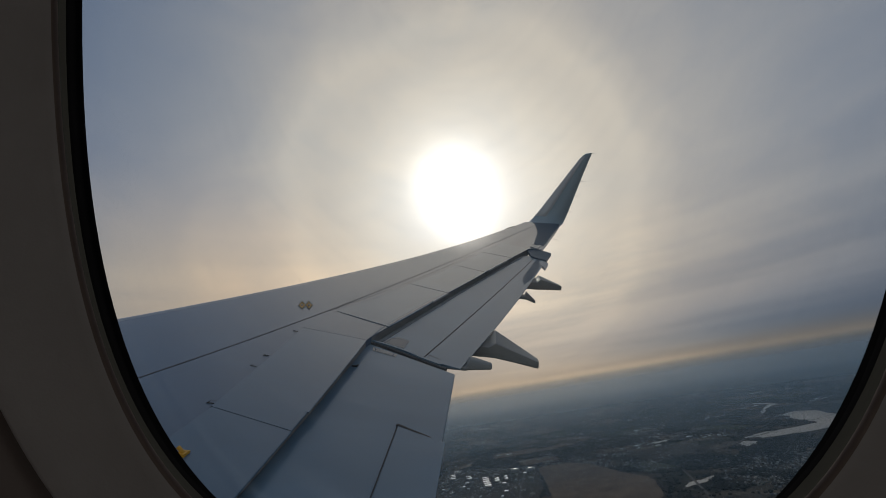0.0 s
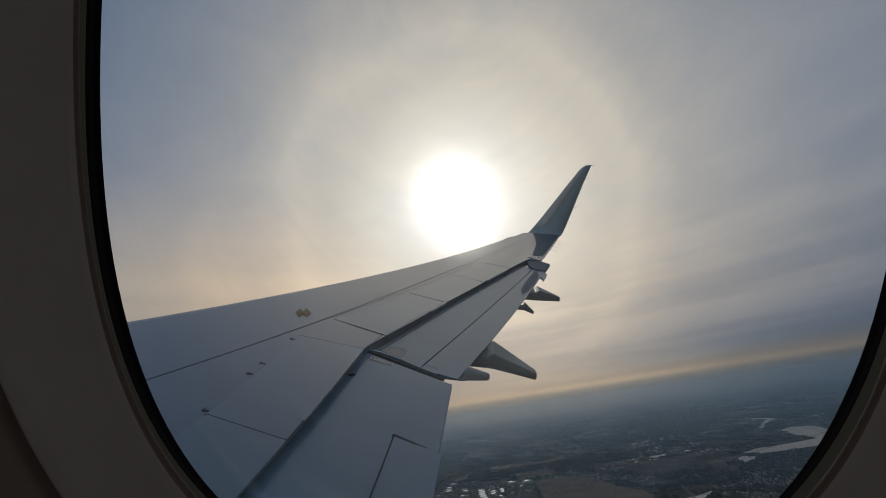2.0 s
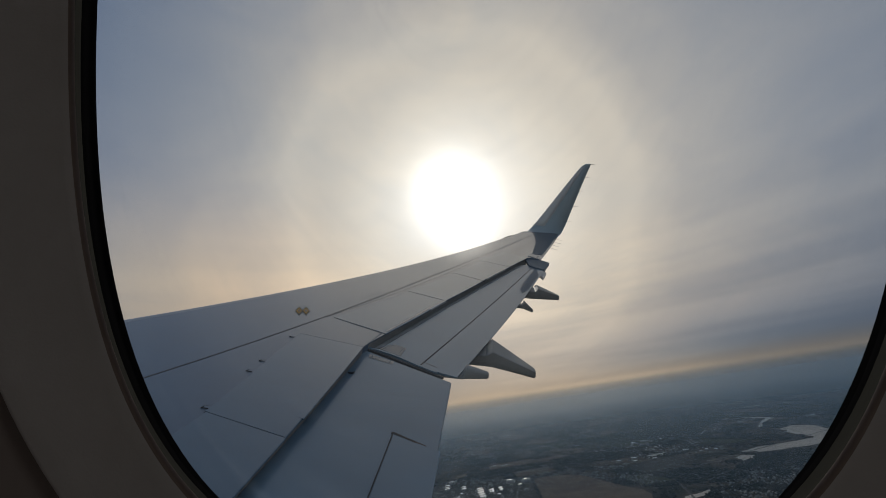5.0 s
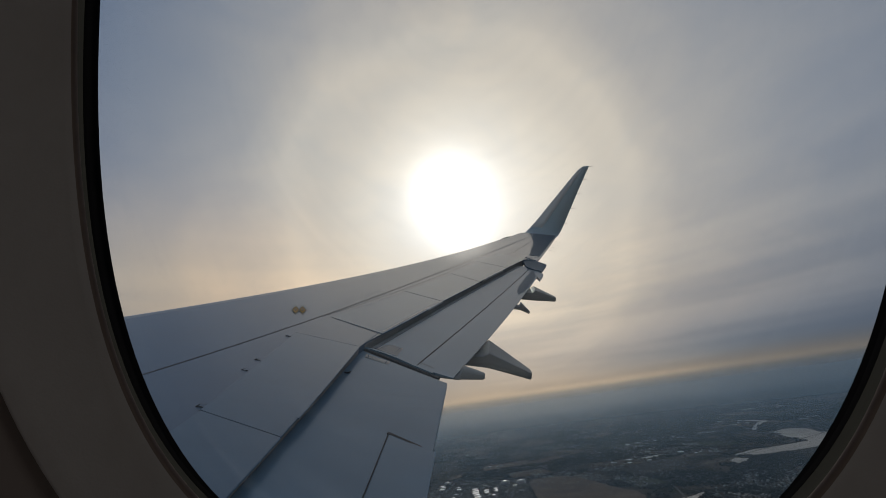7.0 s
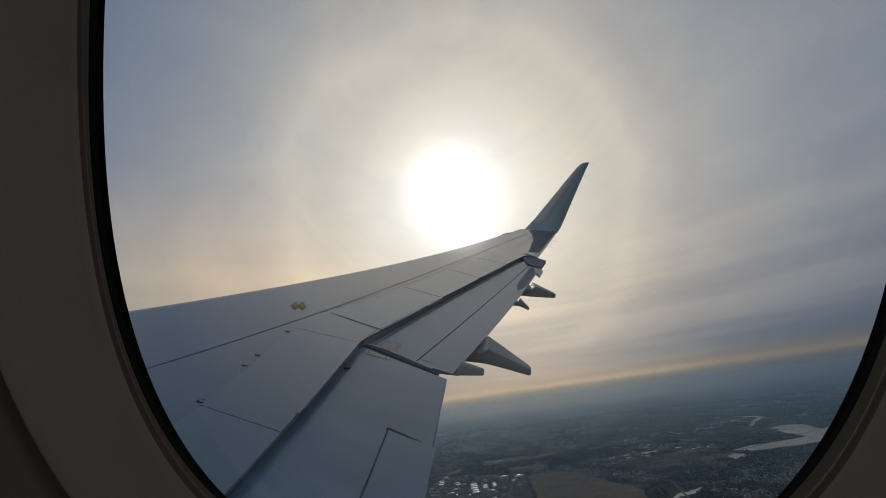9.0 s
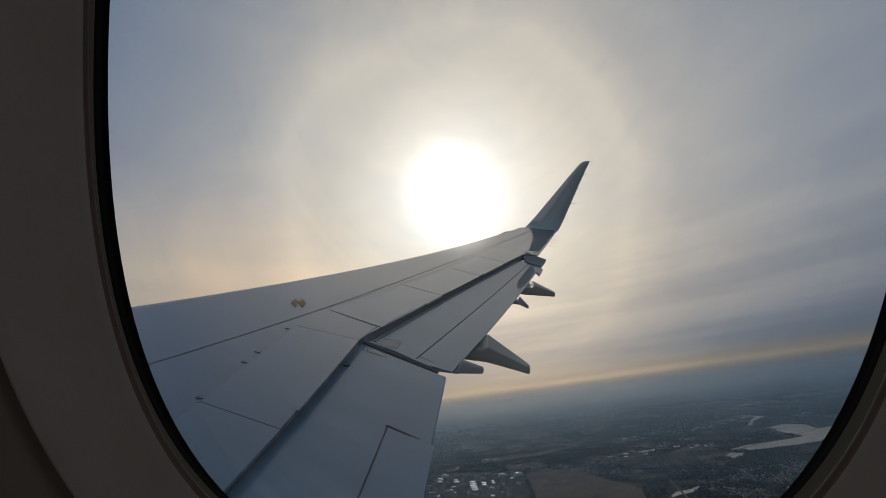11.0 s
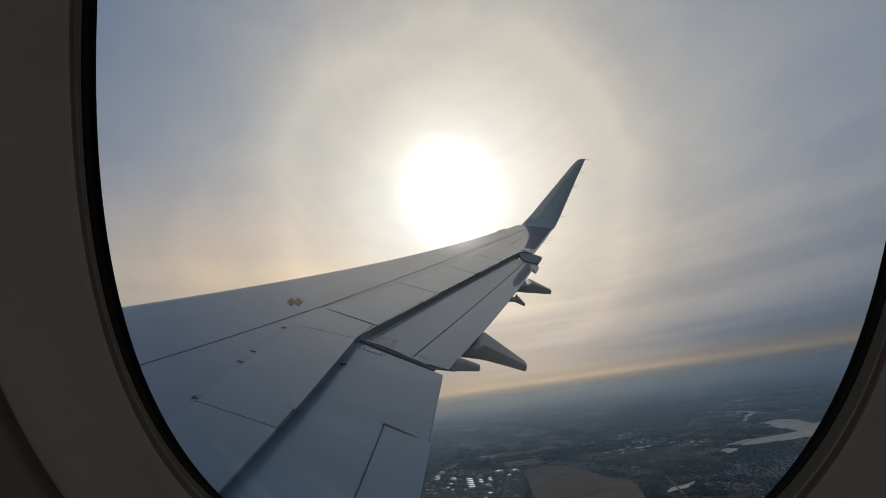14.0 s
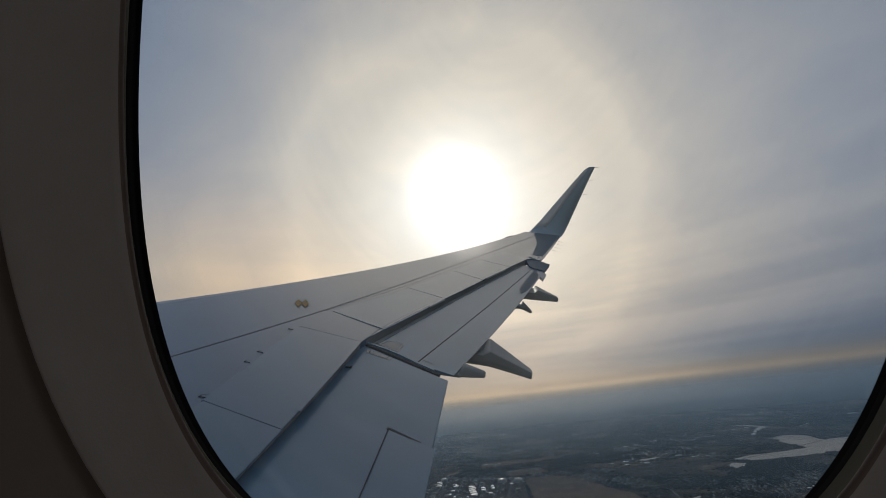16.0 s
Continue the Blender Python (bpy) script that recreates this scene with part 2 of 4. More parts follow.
TREES = material("bare_winter_trees", (0.052, 0.047, 0.040), 0.9, second=(0.026, 0.026, 0.024), scale=0.02, random_tint=0.5, spec=0.0)


def glass_material():
    m = bpy.data.materials.new("window_acrylic")
    m.use_nodes = True
    nt = m.node_tree
    nt.nodes.clear()
    N, L = nt.nodes.new, nt.links.new
    clear, gloss, mixer, fres = N("ShaderNodeBsdfTransparent"), N("ShaderNodeBsdfGlossy"), N("ShaderNodeMixShader"), N("ShaderNodeFresnel")
    clear.inputs[0].default_value = (0.97, 0.98, 0.98, 1)
    gloss.inputs["Roughness"].default_value = 0.4
    fres.inputs[0].default_value = 1.12
    L(fres.outputs[0], mixer.inputs[0])
    L(clear.outputs[0], mixer.inputs[1])
    L(gloss.outputs[0], mixer.inputs[2])
    # faint rubbed dust that catches the sun
    dust, both, grain, spread_map, lev = N("ShaderNodeBsdfTranslucent"), N("ShaderNodeMixShader"), N("ShaderNodeTexNoise"), N("ShaderNodeMapping"), N("ShaderNodeMapRange")
    dust.inputs[0].default_value = (0.62, 0.74, 0.86, 1)
    shifted, reach, split, turn_in = N("ShaderNodeVectorMath"), N("ShaderNodeVectorMath"), N("ShaderNodeSeparateXYZ"), N("ShaderNodeCombineXYZ")
    shifted.operation, reach.operation = "SUBTRACT", "LENGTH"
    shifted.inputs[1].default_value = (7.522, 0.0, 1.635)
    spread_map.inputs["Scale"].default_value = (1.0, 0.0, 0.62)
    L(N("ShaderNodeTexCoord").outputs["Object"], shifted.inputs[0])
    L(shifted.outputs[0], spread_map.inputs["Vector"])
    L(spread_map.outputs[0], reach.inputs[0])
    L(shifted.outputs[0], split.inputs[0])
    for node_out, slot, size in ((reach.outputs["Value"], 0, 260.0), (split.outputs[0], 1, 14.0), (split.outputs[2], 2, 9.0)):
        grow = N("ShaderNodeMath")
        grow.operation = "MULTIPLY"
        L(node_out, grow.inputs[0])
        grow.inputs[1].default_value = size
        L(grow.outputs[0], turn_in.inputs[slot])
    L(turn_in.outputs[0], grain.inputs["Vector"])
    grain.inputs["Scale"].default_value, grain.inputs["Detail"].default_value = 1.0, 5
    L(grain.outputs["Fac"], lev.inputs[0])
    lev.inputs[1].default_value, lev.inputs[2].default_value = 0.45, 0.75
    lev.inputs[3].default_value, lev.inputs[4].default_value = 0.002, 0.020
    onward, rubbed = N("ShaderNodeBsdfRefraction"), N("ShaderNodeMixShader")
    onward.inputs["Roughness"].default_value, onward.inputs["IOR"].default_value = 0.42, 1.3
    rubbed.inputs[0].default_value = 0.011
    L(mixer.outputs[0], rubbed.inputs[1])
    L(onward.outputs[0], rubbed.inputs[2])
    L(lev.outputs[0], both.inputs[0])
    L(rubbed.outputs[0], both.inputs[1])
    L(dust.outputs[0], both.inputs[2])
    L(both.outputs[0], N("ShaderNodeOutputMaterial").inputs[0])
    return m


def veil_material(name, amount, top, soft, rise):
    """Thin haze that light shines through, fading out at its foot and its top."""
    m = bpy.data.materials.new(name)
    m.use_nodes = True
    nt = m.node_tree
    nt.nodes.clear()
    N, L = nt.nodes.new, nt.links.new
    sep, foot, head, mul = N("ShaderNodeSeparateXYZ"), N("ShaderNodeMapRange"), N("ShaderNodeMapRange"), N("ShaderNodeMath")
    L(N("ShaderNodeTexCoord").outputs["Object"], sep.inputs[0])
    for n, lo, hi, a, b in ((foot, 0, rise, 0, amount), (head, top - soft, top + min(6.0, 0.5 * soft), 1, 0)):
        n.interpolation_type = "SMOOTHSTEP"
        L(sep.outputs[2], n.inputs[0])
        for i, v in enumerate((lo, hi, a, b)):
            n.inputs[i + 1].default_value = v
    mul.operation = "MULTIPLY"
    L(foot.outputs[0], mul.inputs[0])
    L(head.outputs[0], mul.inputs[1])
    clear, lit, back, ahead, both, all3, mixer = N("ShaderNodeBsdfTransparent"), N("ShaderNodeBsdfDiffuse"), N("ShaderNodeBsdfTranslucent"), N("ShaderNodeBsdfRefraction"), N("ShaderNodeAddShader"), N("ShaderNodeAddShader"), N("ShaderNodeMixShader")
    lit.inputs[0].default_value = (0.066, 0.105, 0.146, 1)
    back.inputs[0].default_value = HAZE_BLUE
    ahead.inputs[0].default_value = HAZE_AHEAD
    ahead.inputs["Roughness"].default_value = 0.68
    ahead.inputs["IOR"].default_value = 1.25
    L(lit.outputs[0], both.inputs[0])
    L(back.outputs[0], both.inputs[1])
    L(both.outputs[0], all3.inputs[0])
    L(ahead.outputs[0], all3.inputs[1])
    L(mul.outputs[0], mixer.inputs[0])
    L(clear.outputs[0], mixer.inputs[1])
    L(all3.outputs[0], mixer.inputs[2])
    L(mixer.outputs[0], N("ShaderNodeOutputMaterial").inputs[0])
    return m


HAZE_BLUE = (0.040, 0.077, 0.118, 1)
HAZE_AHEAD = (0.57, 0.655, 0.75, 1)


def ground_material():
    m = bpy.data.materials.new("winter_land")
    m.use_nodes = True
    nt = m.node_tree
    N, L = nt.nodes.new, nt.links.new
    bsdf = nt.nodes["Principled BSDF"]
    bsdf.inputs["Roughness"].default_value = 0.95
    bsdf.inputs["Specular IOR Level"].default_value = 0.0
    pos = N("ShaderNodeTexCoord").outputs["Object"]

    def noise_tex(s, detail=6, dist=0.0):
        n = N("ShaderNodeTexNoise")
        n.inputs["Scale"].default_value = s
        n.inputs["Detail"].default_value = detail
        n.inputs["Distortion"].default_value = dist
        L(pos, n.inputs["Vector"])
        return n.outputs["Fac"]

    def ramp(fac, stops):
        n = N("ShaderNodeValToRGB")
        L(fac, n.inputs[0])
        el = n.color_ramp.elements
        while len(el) < len(stops):
            el.new(0.5)
        for e, (p, c) in zip(el, stops):
            e.position = p
            e.color = (*c, 1)
        return n.outputs[0]

    land = ramp(noise_tex(0.006, 8, 0.8), [(0.36, (0.030, 0.030, 0.028)), (0.46, (0.046, 0.042, 0.037)), (0.56, (0.085, 0.072, 0.058)), (0.68, (0.16, 0.128, 0.095))])
    plots = N("ShaderNodeTexVoronoi")
    plots.inputs["Scale"].default_value = 0.014
    L(pos, plots.inputs["Vector"])
    shade = ramp(plots.outputs["Color"], [(0.2, (0.6, 0.6, 0.6)), (0.8, (1.35, 1.3, 1.2))])
    mul = N("ShaderNodeMix")
    mul.data_type, mul.blend_type = "RGBA", "MULTIPLY"
    mul.inputs[0].default_value = 0.7
    L(land, mul.inputs[6])
    L(shade, mul.inputs[7])
    grain = ramp(noise_tex(0.12, 4), [(0.3, (0.6, 0.6, 0.6)), (0.7, (1.3, 1.3, 1.3))])
    mul2 = N("ShaderNodeMix")
    mul2.data_type, mul2.blend_type = "RGBA", "MULTIPLY"
    mul2.inputs[0].default_value = 0.8
    L(mul.outputs[2], mul2.inputs[6])
    L(grain, mul2.inputs[7])
    L(mul2.outputs[2], bsdf.inputs["Base Color"])
    return m


GROUND = ground_material()
GRASS = material("winter_grass", (0.062, 0.066, 0.042), 0.95, second=(0.045, 0.046, 0.033), scale=0.03, spec=0.0)
YARD_EARTH = material("yard_earth", (0.07, 0.06, 0.051), 0.9, second=(0.042, 0.038, 0.034), scale=0.03, spec=0.0)
FIELD = material("brown_field", (0.17, 0.128, 0.095), 0.95, second=(0.075, 0.060, 0.048), scale=0.02, spec=0.0)


# ---- mesh helpers ----
def mesh_object(name, verts, faces, mat, smooth=False):
    me = bpy.data.meshes.new(name)
    me.from_pydata([tuple(v) for v in verts], [], faces)
    me.materials.append(mat)
    if smooth:
        me.polygons.foreach_set("use_smooth", [True] * len(me.polygons))
    me.update()
    return new(name, me)


def part(name, geo, mat, parent, label="", smooth=False):
    ob = mesh_object(name, geo[0], geo[1], mat, smooth)
    ob.parent = parent
    if label:
        ob["label"] = label
    return ob


def thing(name, label, category, group="", kind=""):
    ob = new(name)
    ob.matrix_world = AIR
    return tagged(ob, label, category, group, kind)


def joined(*geos):
    verts, faces = [], []
    for v, f in geos:
        k = len(verts)
        verts += list(v)
        faces += [tuple(i + k for i in q) for q in f]
    return verts, faces


def box(c, s):
    """A box round c of size s."""
    verts = [(c[0] + s[0] * i / 2, c[1] + s[1] * j / 2, c[2] + s[2] * k / 2) for i in (-1, 1) for j in (-1, 1) for k in (-1, 1)]
    return verts, [(0, 1, 3, 2), (4, 6, 7, 5), (0, 4, 5, 1), (2, 3, 7, 6), (0, 2, 6, 4), (1, 5, 7, 3)]


def rod(a, b, r, n=6, r2=None):
    a, b = Vector(a), Vector(b)
    q = (b - a).to_track_quat("Z", "Y")
    verts = []
    for p, rr in ((a, r), (b, r if r2 is None else r2)):
        verts += [p + q @ Vector((rr * math.cos(i * math.tau / n), rr * math.sin(i * math.tau / n), 0)) for i in range(n)]
    faces = [(i, (i + 1) % n, n + (i + 1) % n, n + i) for i in range(n)]
    return verts, faces + [tuple(range(n))[::-1], tuple(range(n, 2 * n))]


def loft(rings, closed=True, caps=True):
    n = len(rings[0])
    verts = [v for r in rings for v in r]
    faces = []
    for k in range(len(rings) - 1):
        for i in range(n if closed else n - 1):
            j = (i + 1) % n
            faces.append((k * n + i, k * n + j, (k + 1) * n + j, (k + 1) * n + i))
    if caps:
        faces += [tuple(range(n))[::-1], tuple(range((len(rings) - 1) * n, len(rings) * n))]
    return verts, faces


# ---- the wing's surface ----
def wing_z(y):
    s = y - 1.9
    return 0.0972 * s + 0.0077 * s * s


def lead_x(y):
    return -0.02 + 0.53 * y


def fixed_x(y):
    """Rear edge of the fixed wing and the spoilers."""
    s = max(0.0, y - 6.29)
    return 6.285 + 0.26 * s + 0.0146 * s * s


def spar_x(y):
    """Sealant line over the front spar."""
    q = y - 10
    return 6.412 + 0.3621 * q + 0.0118 * q ** 2 + 0.00056 * q ** 3 - 0.00007 * q ** 4


def tip_x(y):
    """Rear edge outboard of the flaps."""
    return 9.0 + 0.29 * (y - 13.07)


def plate(quad, dz, thick, ny=10, nx=2, aft_dz=None, bevel=0.006):
    """A plate on the wing: quad is inner front, inner rear, outer rear, outer front in plan, dz its height over the skin."""
    (ax, ay), (bx, by), (cx, cy), (dx, dy) = quad
    aft_dz = dz if aft_dz is None else aft_dz

    def at(u, v, off):
        x = (ax + (bx - ax) * u) * (1 - v) + (dx + (cx - dx) * u) * v
        y = (ay + (by - ay) * u) * (1 - v) + (dy + (cy - dy) * u) * v
        return (x, y, wing_z(y) + dz + (aft_dz - dz) * u + off)

    us = [0, bevel / max(0.05, abs(bx - ax))] + [i / nx for i in range(1, nx)] + [1 - bevel / max(0.05, abs(bx - ax)), 1]
    rings = []
    for k in range(ny + 1):
        v = k / ny
        top = [at(u, v, -bevel * 0.6 if u in (0, 1) else 0) for u in us]
        low = [at(u, v, -thick * (1 - 0.7 * u)) for u in (1, 0)]
        rings.append(top + low)
    return loft(rings)


def flap_line(y):
    """Joint between the flap and its tab."""
    q = y - 6.18
    return 6.99 + 0.262 * q + 0.0046 * q * q


def flap_strip(front, rear, yin_front, yin_rear, yout, dz, thick, ny=20, nx=5, edge=1.0):
    """A flap between two edges given as functions of y, with a slanting inner end and a rounded nose."""
    rings = []
    for k in range(ny + 1):
        v = k / ny
        top, low = [], []
        for i in range(nx + 1):
            u = i / nx
            y = (yin_front + (yin_rear - yin_front) * u) * (1 - v) + yout * v
            x = front(y) + (rear(y) - front(y)) * u
            z = wing_z(y) + dz
            if i == 0:
                top += [(x - 0.01 * edge, y, z - 0.05), (x + 0.005 * edge, y, z - 0.018 * edge), (x + 0.03 * edge, y, z - 0.003 * edge)]
            else:
                top.append((x, y, z))
            low.append((x, y, z - thick * (1 - 0.85 * u) - 0.004))
        rings.append(top + low[::-1])
    return loft(rings)


def seam(points, width, dz=0.004):
    """A thin raised line of sealant over the skin through plan points."""
    verts, faces = [], []
    for k, (x, y) in enumerate(points):
        a = Vector(points[max(0, k - 1)])
        b = Vector(points[min(len(points) - 1, k + 1)])
        side = Vector((-(b - a).y, (b - a).x)).normalized() * width / 2
        for s in (-1, 1):
            q = Vector((x, y)) + side * s
            verts.append((q.x, q.y, wing_z(q.y) + dz))
        for s in (-1, 1):
            q = Vector((x, y)) + side * s
            verts.append((q.x, q.y, wing_z(q.y) + dz - 0.025))
    for k in range(len(points) - 1):
        i, j = 4 * k, 4 * k + 4
        faces += [(i, i + 1, j + 1, j), (i + 2, i, j, j + 2), (i + 1, i + 3, j + 3, j + 1)]
    n = 4 * (len(points) - 1)
    faces += [(0, 2, 3, 1), (n, n + 1, n + 3, n + 2)]
    return verts, faces


def spread(a, b, n=12):
    return [(a[0] + (b[0] - a[0]) * i / n, a[1] + (b[1] - a[1]) * i / n) for i in range(n + 1)]


def wing_skin():
    """The fixed wing from its rounded nose to the spoilers' rear edge, thick underneath."""
    rings = []
    for k in range(61):
        y = 1.4 + (16.6 - 1.4) * k / 60
        le, te, z = lead_x(y), fixed_x(y), wing_z(y)
        if y > 12.9:
            te = min(tip_x(y) - 0.02, te + (y - 12.9) * 0.6)
        chord = te - le
        t = 0.115 * (chord + 1.0)
        ring = []
        for u, h in ((1.0, 0.0), (0.8, 0), (0.6, 0), (0.4, 0), (0.2, 0.0), (0.1, 0.0), (0.05, -0.002), (0.02, -0.012), (0.006, -0.032), (0.0, -0.06)):
            ring.append((le + chord * u, y, z + h))
        for u, h in ((0.01, -0.11), (0.06, -0.3), (0.2, -0.75), (0.4, -1.0), (0.65, -0.85), (0.85, -0.5), (1.0, -0.3)):
            ring.append((le + chord * u, y, z - 0.05 + h * t))
        rings.append(ring)
    return loft(rings)


def section(le, te, thick, out):
    """An aerofoil section from le to te, thickened along out."""
    le, te, out = Vector(le), Vector(te), Vector(out).normalized()
    ring = []
    for u, h in ((0, 0), (0.02, 0.3), (0.1, 0.75), (0.3, 1), (0.6, 0.75), (1, 0.08)):
        ring.append(le.lerp(te, u) + out * thick * h)
    for u, h in ((1, -0.08), (0.6, -0.75), (0.3, -1), (0.1, -0.75), (0.02, -0.3)):
        ring.append(le.lerp(te, u) + out * thick * h)
    return ring


def winglet_shape():
    keys = [((8.24, 15.35, wing_z(15.35) - 0.12), (9.0, 15.35, wing_z(15.35) - 0.14), 0.05, (0, -0.2, 1)),
            ((8.46, 15.8, wing_z(15.8) - 0.11), (9.78, 15.85, wing_z(15.85) - 0.09), 0.07, (0, -0.2, 1)),
            ((8.84, 16.5, wing_z(16.5) - 0.085), (10.0, 16.45, wing_z(16.45) - 0.05), 0.065, (0, -0.35, 1)),
            ((9.02, 16.9, 3.16), (10.15, 16.85, 3.12), 0.06, (0, -0.6, 1)),
            ((9.20, 17.1, 3.37), (10.26, 17.08, 3.30), 0.055, (0, -0.85, 0.6)),
            ((9.38, 17.22, 3.60), (10.37, 17.22, 3.55), 0.05, (0, -1, 0.35)),
            ((9.85, 17.40, 4.30), (10.60, 17.38, 4.20), 0.042, (0, -1, 0.25)),
            ((10.36, 17.58, 5.06), (10.88, 17.56, 5.0), 0.034, (0, -1, 0.22)),
            ((10.74, 17.70, 5.62), (11.10, 17.69, 5.60), 0.026, (0, -1, 0.22)),
            ((10.88, 17.74, 5.80), (11.18, 17.73, 5.80), 0.02, (0, -1, 0.22)),
            ((11.00, 17.76, 5.89), (11.21, 17.75, 5.89), 0.014, (0, -1, 0.22)),
            ((11.12, 17.77, 5.92), (11.22, 17.76, 5.92), 0.006, (0, -1, 0.22))]
    nose = []
    for le, te, thick, out in keys[4:-2]:
        le, te, out = Vector(le), Vector(te), Vector(out).normalized()
        curve = ((-0.012, 0.0), (0.02, 0.3), (0.1, 0.75), (0.2, 0.9), (0.36, 0.97))
        side = [le.lerp(te, u) + out * (thick * h + 0.005 * (h > 0)) for u, h in curve]
        back = [le.lerp(te, u) - out * (thick * h + 0.005) for u, h in curve[:0:-1]]
        nose.append(side + back)
    return loft([section(*k) for k in keys]), loft(nose)


def prism(points, dz, thick):
    """A thin plate with the given outline in plan, dz over the skin."""
    top = [(x, y, wing_z(y) + dz) for x, y in points]
    return loft([[(x, y, z - thick) for x, y, z in top], top])


def canoe(y, x0, xt, x1, drop, z1, width, toe=0.0, sink=0.05, sharp=0.12, blunt=0.045):
    """A flap track fairing: from x0 under the wing past the rear edge at xt to a blunt tail at x1, z1; drop is its depth at the rear edge."""
    zt = wing_z(y) - sink
    keys = []
    for k in range(8):
        u = k / 7
        x = x0 + (xt - x0) * u
        fat = math.sin(math.pi / 2 * min(1, 0.12 + u * 1.4))
        keys.append((x, zt - 0.12 + 0.04 * u, zt - 0.16 - (drop - 0.16) * fat, width * fat))
    zb = zt - drop
    for k in range(1, 9):
        u = k / 8
        keys.append((xt + (x1 - xt) * u, zt + (z1 + blunt - zt) * u, zb + (z1 - blunt - zb) * u ** 1.15, width * (1 - (0.55 + toe) * u ** 1.1)))
    x, top, low, w = keys[-1]
    keys.append((x + 0.015, top - 0.012, low + 0.012, w * 0.75))
    rings = []
    for x, top, low, w in keys:
        ring, off = [], -toe * 0.4 * max(0.0, (x - xt) / (x1 - xt))
        for i in range(16):
            c, q = math.cos(math.tau * i / 16), math.sin(math.tau * i / 16)
            c, q = math.copysign(abs(c) ** (sharp if q > 0 else 0.5), c), math.copysign(abs(q) ** (sharp if q > 0 else 0.6), q)
            ring.append((x, y + off + w * c, (top + low) / 2 + (top - low) / 2 * q + 0.17 * w * c))
        rings.append(ring)
    return loft(rings)


def build_wing():
    wing = thing("airplane_wing", "grey painted airliner wing with spoilers, flaps and upturned winglet", "airplane wing")
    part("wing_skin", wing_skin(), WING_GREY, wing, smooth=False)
    nose = []
    for k in range(41):
        y = 3.0 + (15.6 - 3.0) * k / 40
        le, z = lead_x(y), wing_z(y)
        nose.append([(le + 0.05 * (fixed_x(y) - le), y, z - 0.0015), (le + 0.03 * (fixed_x(y) - le), y, z + 0.001), (le + 0.02, y, z - 0.002), (le - 0.004, y, z - 0.02), (le - 0.004, y, z - 0.1), (le + 0.03, y, z - 0.16)])
    part("leading_edge", loft(nose, closed=False, caps=False), LEAD_GREY, wing, "paler grey leading edge strip")
    part("panel_seam", seam([(spar_x(4.6 + 0.3 * k), 4.6 + 0.3 * k) for k in range(40)], 0.017, 0.002), SEAM_BROWN, wing, "dark sealant line along the front spar")
    part("panel_seam", seam(spread((5.50, 7.2), (7.36, 12.16), 14), 0.005, 0.002), SEAM_BROWN, wing)
    part("panel_seam", seam(spread((8.40, 13.6), (9.08, 15.40), 8), 0.010, 0.002), SEAM_DARK, wing)
    # spoilers, each a raised plate with a gap to the next
    edges = [(5.60, 7.20, 6.37, 6.76), (6.27, 8.98, 6.93, 8.59), (6.93, 10.70, 7.59, 10.26), (7.45, 12.16, 8.13, 11.77), (8.0, 13.4, 8.62, 12.9)]
    gap = 0.012
    for (ax, ay, bx, by), (dx, dy, cx, cy) in zip(edges[:-1], edges[1:]):
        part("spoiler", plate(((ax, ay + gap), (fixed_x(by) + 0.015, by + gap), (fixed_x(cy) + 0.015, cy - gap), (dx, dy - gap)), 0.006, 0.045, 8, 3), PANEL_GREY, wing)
        part("spoiler_gap", seam(spread((ax, ay), (bx, by), 6), 0.011, 0.004), SEAM_DARK, wing)
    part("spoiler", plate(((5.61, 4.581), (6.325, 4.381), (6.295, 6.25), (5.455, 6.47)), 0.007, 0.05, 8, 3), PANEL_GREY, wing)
    part("spoiler_lip", plate(((6.26, 4.66), (6.335, 4.64), (6.30, 6.25), (6.27, 6.25)), 0.0085, 0.03, 8, 1), PANEL_GREY, wing)
    part("spoiler_gap", seam(spread((5.61, 4.576), (6.32, 4.376), 8), 0.010, 0.004), SEAM_DARK, wing)
    part("inner_panel", plate(((5.635, 1.5), (6.36, 1.5), (6.33, 4.371), (5.62, 4.571)), 0.007, 0.05, 8, 3), PANEL_GREY, wing)
    part("corner_panel", plate(((5.458, 6.478), (6.297, 6.258), (6.365, 6.752), (5.597, 7.193)), 0.0065, 0.04, 4, 3), WING_GREY, wing)
    # hinge brackets along the inner spoiler's front edge
    for x, y in ((5.59, 4.65), (5.517, 5.36), (5.496, 5.62), (5.446, 6.36)):
        z = wing_z(y) + 0.001
        part("hinge_bracket", joined(box((x - 0.040, y, z), (0.004, 0.055, 0.006)), box((x - 0.012, y - 0.025, z), (0.06, 0.004, 0.006)), box((x - 0.016, y + 0.025, z), (0.05, 0.004, 0.006))), SEAM_DARK, wing)
    # closing face under the rear edge, its grey standing in for slot shade
    for y0, y1 in ((1.5, 6.29), (6.29, 12.9)):
        face = []
        for k in range(25):
            y = y0 + (y1 - y0) * k / 24
            x, z = fixed_x(y), wing_z(y)
            face.append([(x + 0.006, y, z - 0.012), (x + 0.006, y, z - 0.2), (x + 0.002, y, z - 0.2), (x + 0.002, y, z - 0.012)])
        part("rear_spar", loft(face), SPAR_GREY, wing, "rear spar face coloured neutral grey for shade above the flap slot")
    # bright strips stand in for sky glints on the rear edge
    for y0, y1 in ((8.05, 8.58), (10.45, 11.5)):
        part("spoiler_edge", seam([(fixed_x(y0 + (y1 - y0) * k / 6) + 0.012, y0 + (y1 - y0) * k / 6) for k in range(7)], 0.028, 0.0085), GLINT_METAL, wing, "pale edge strip standing in for caught light")
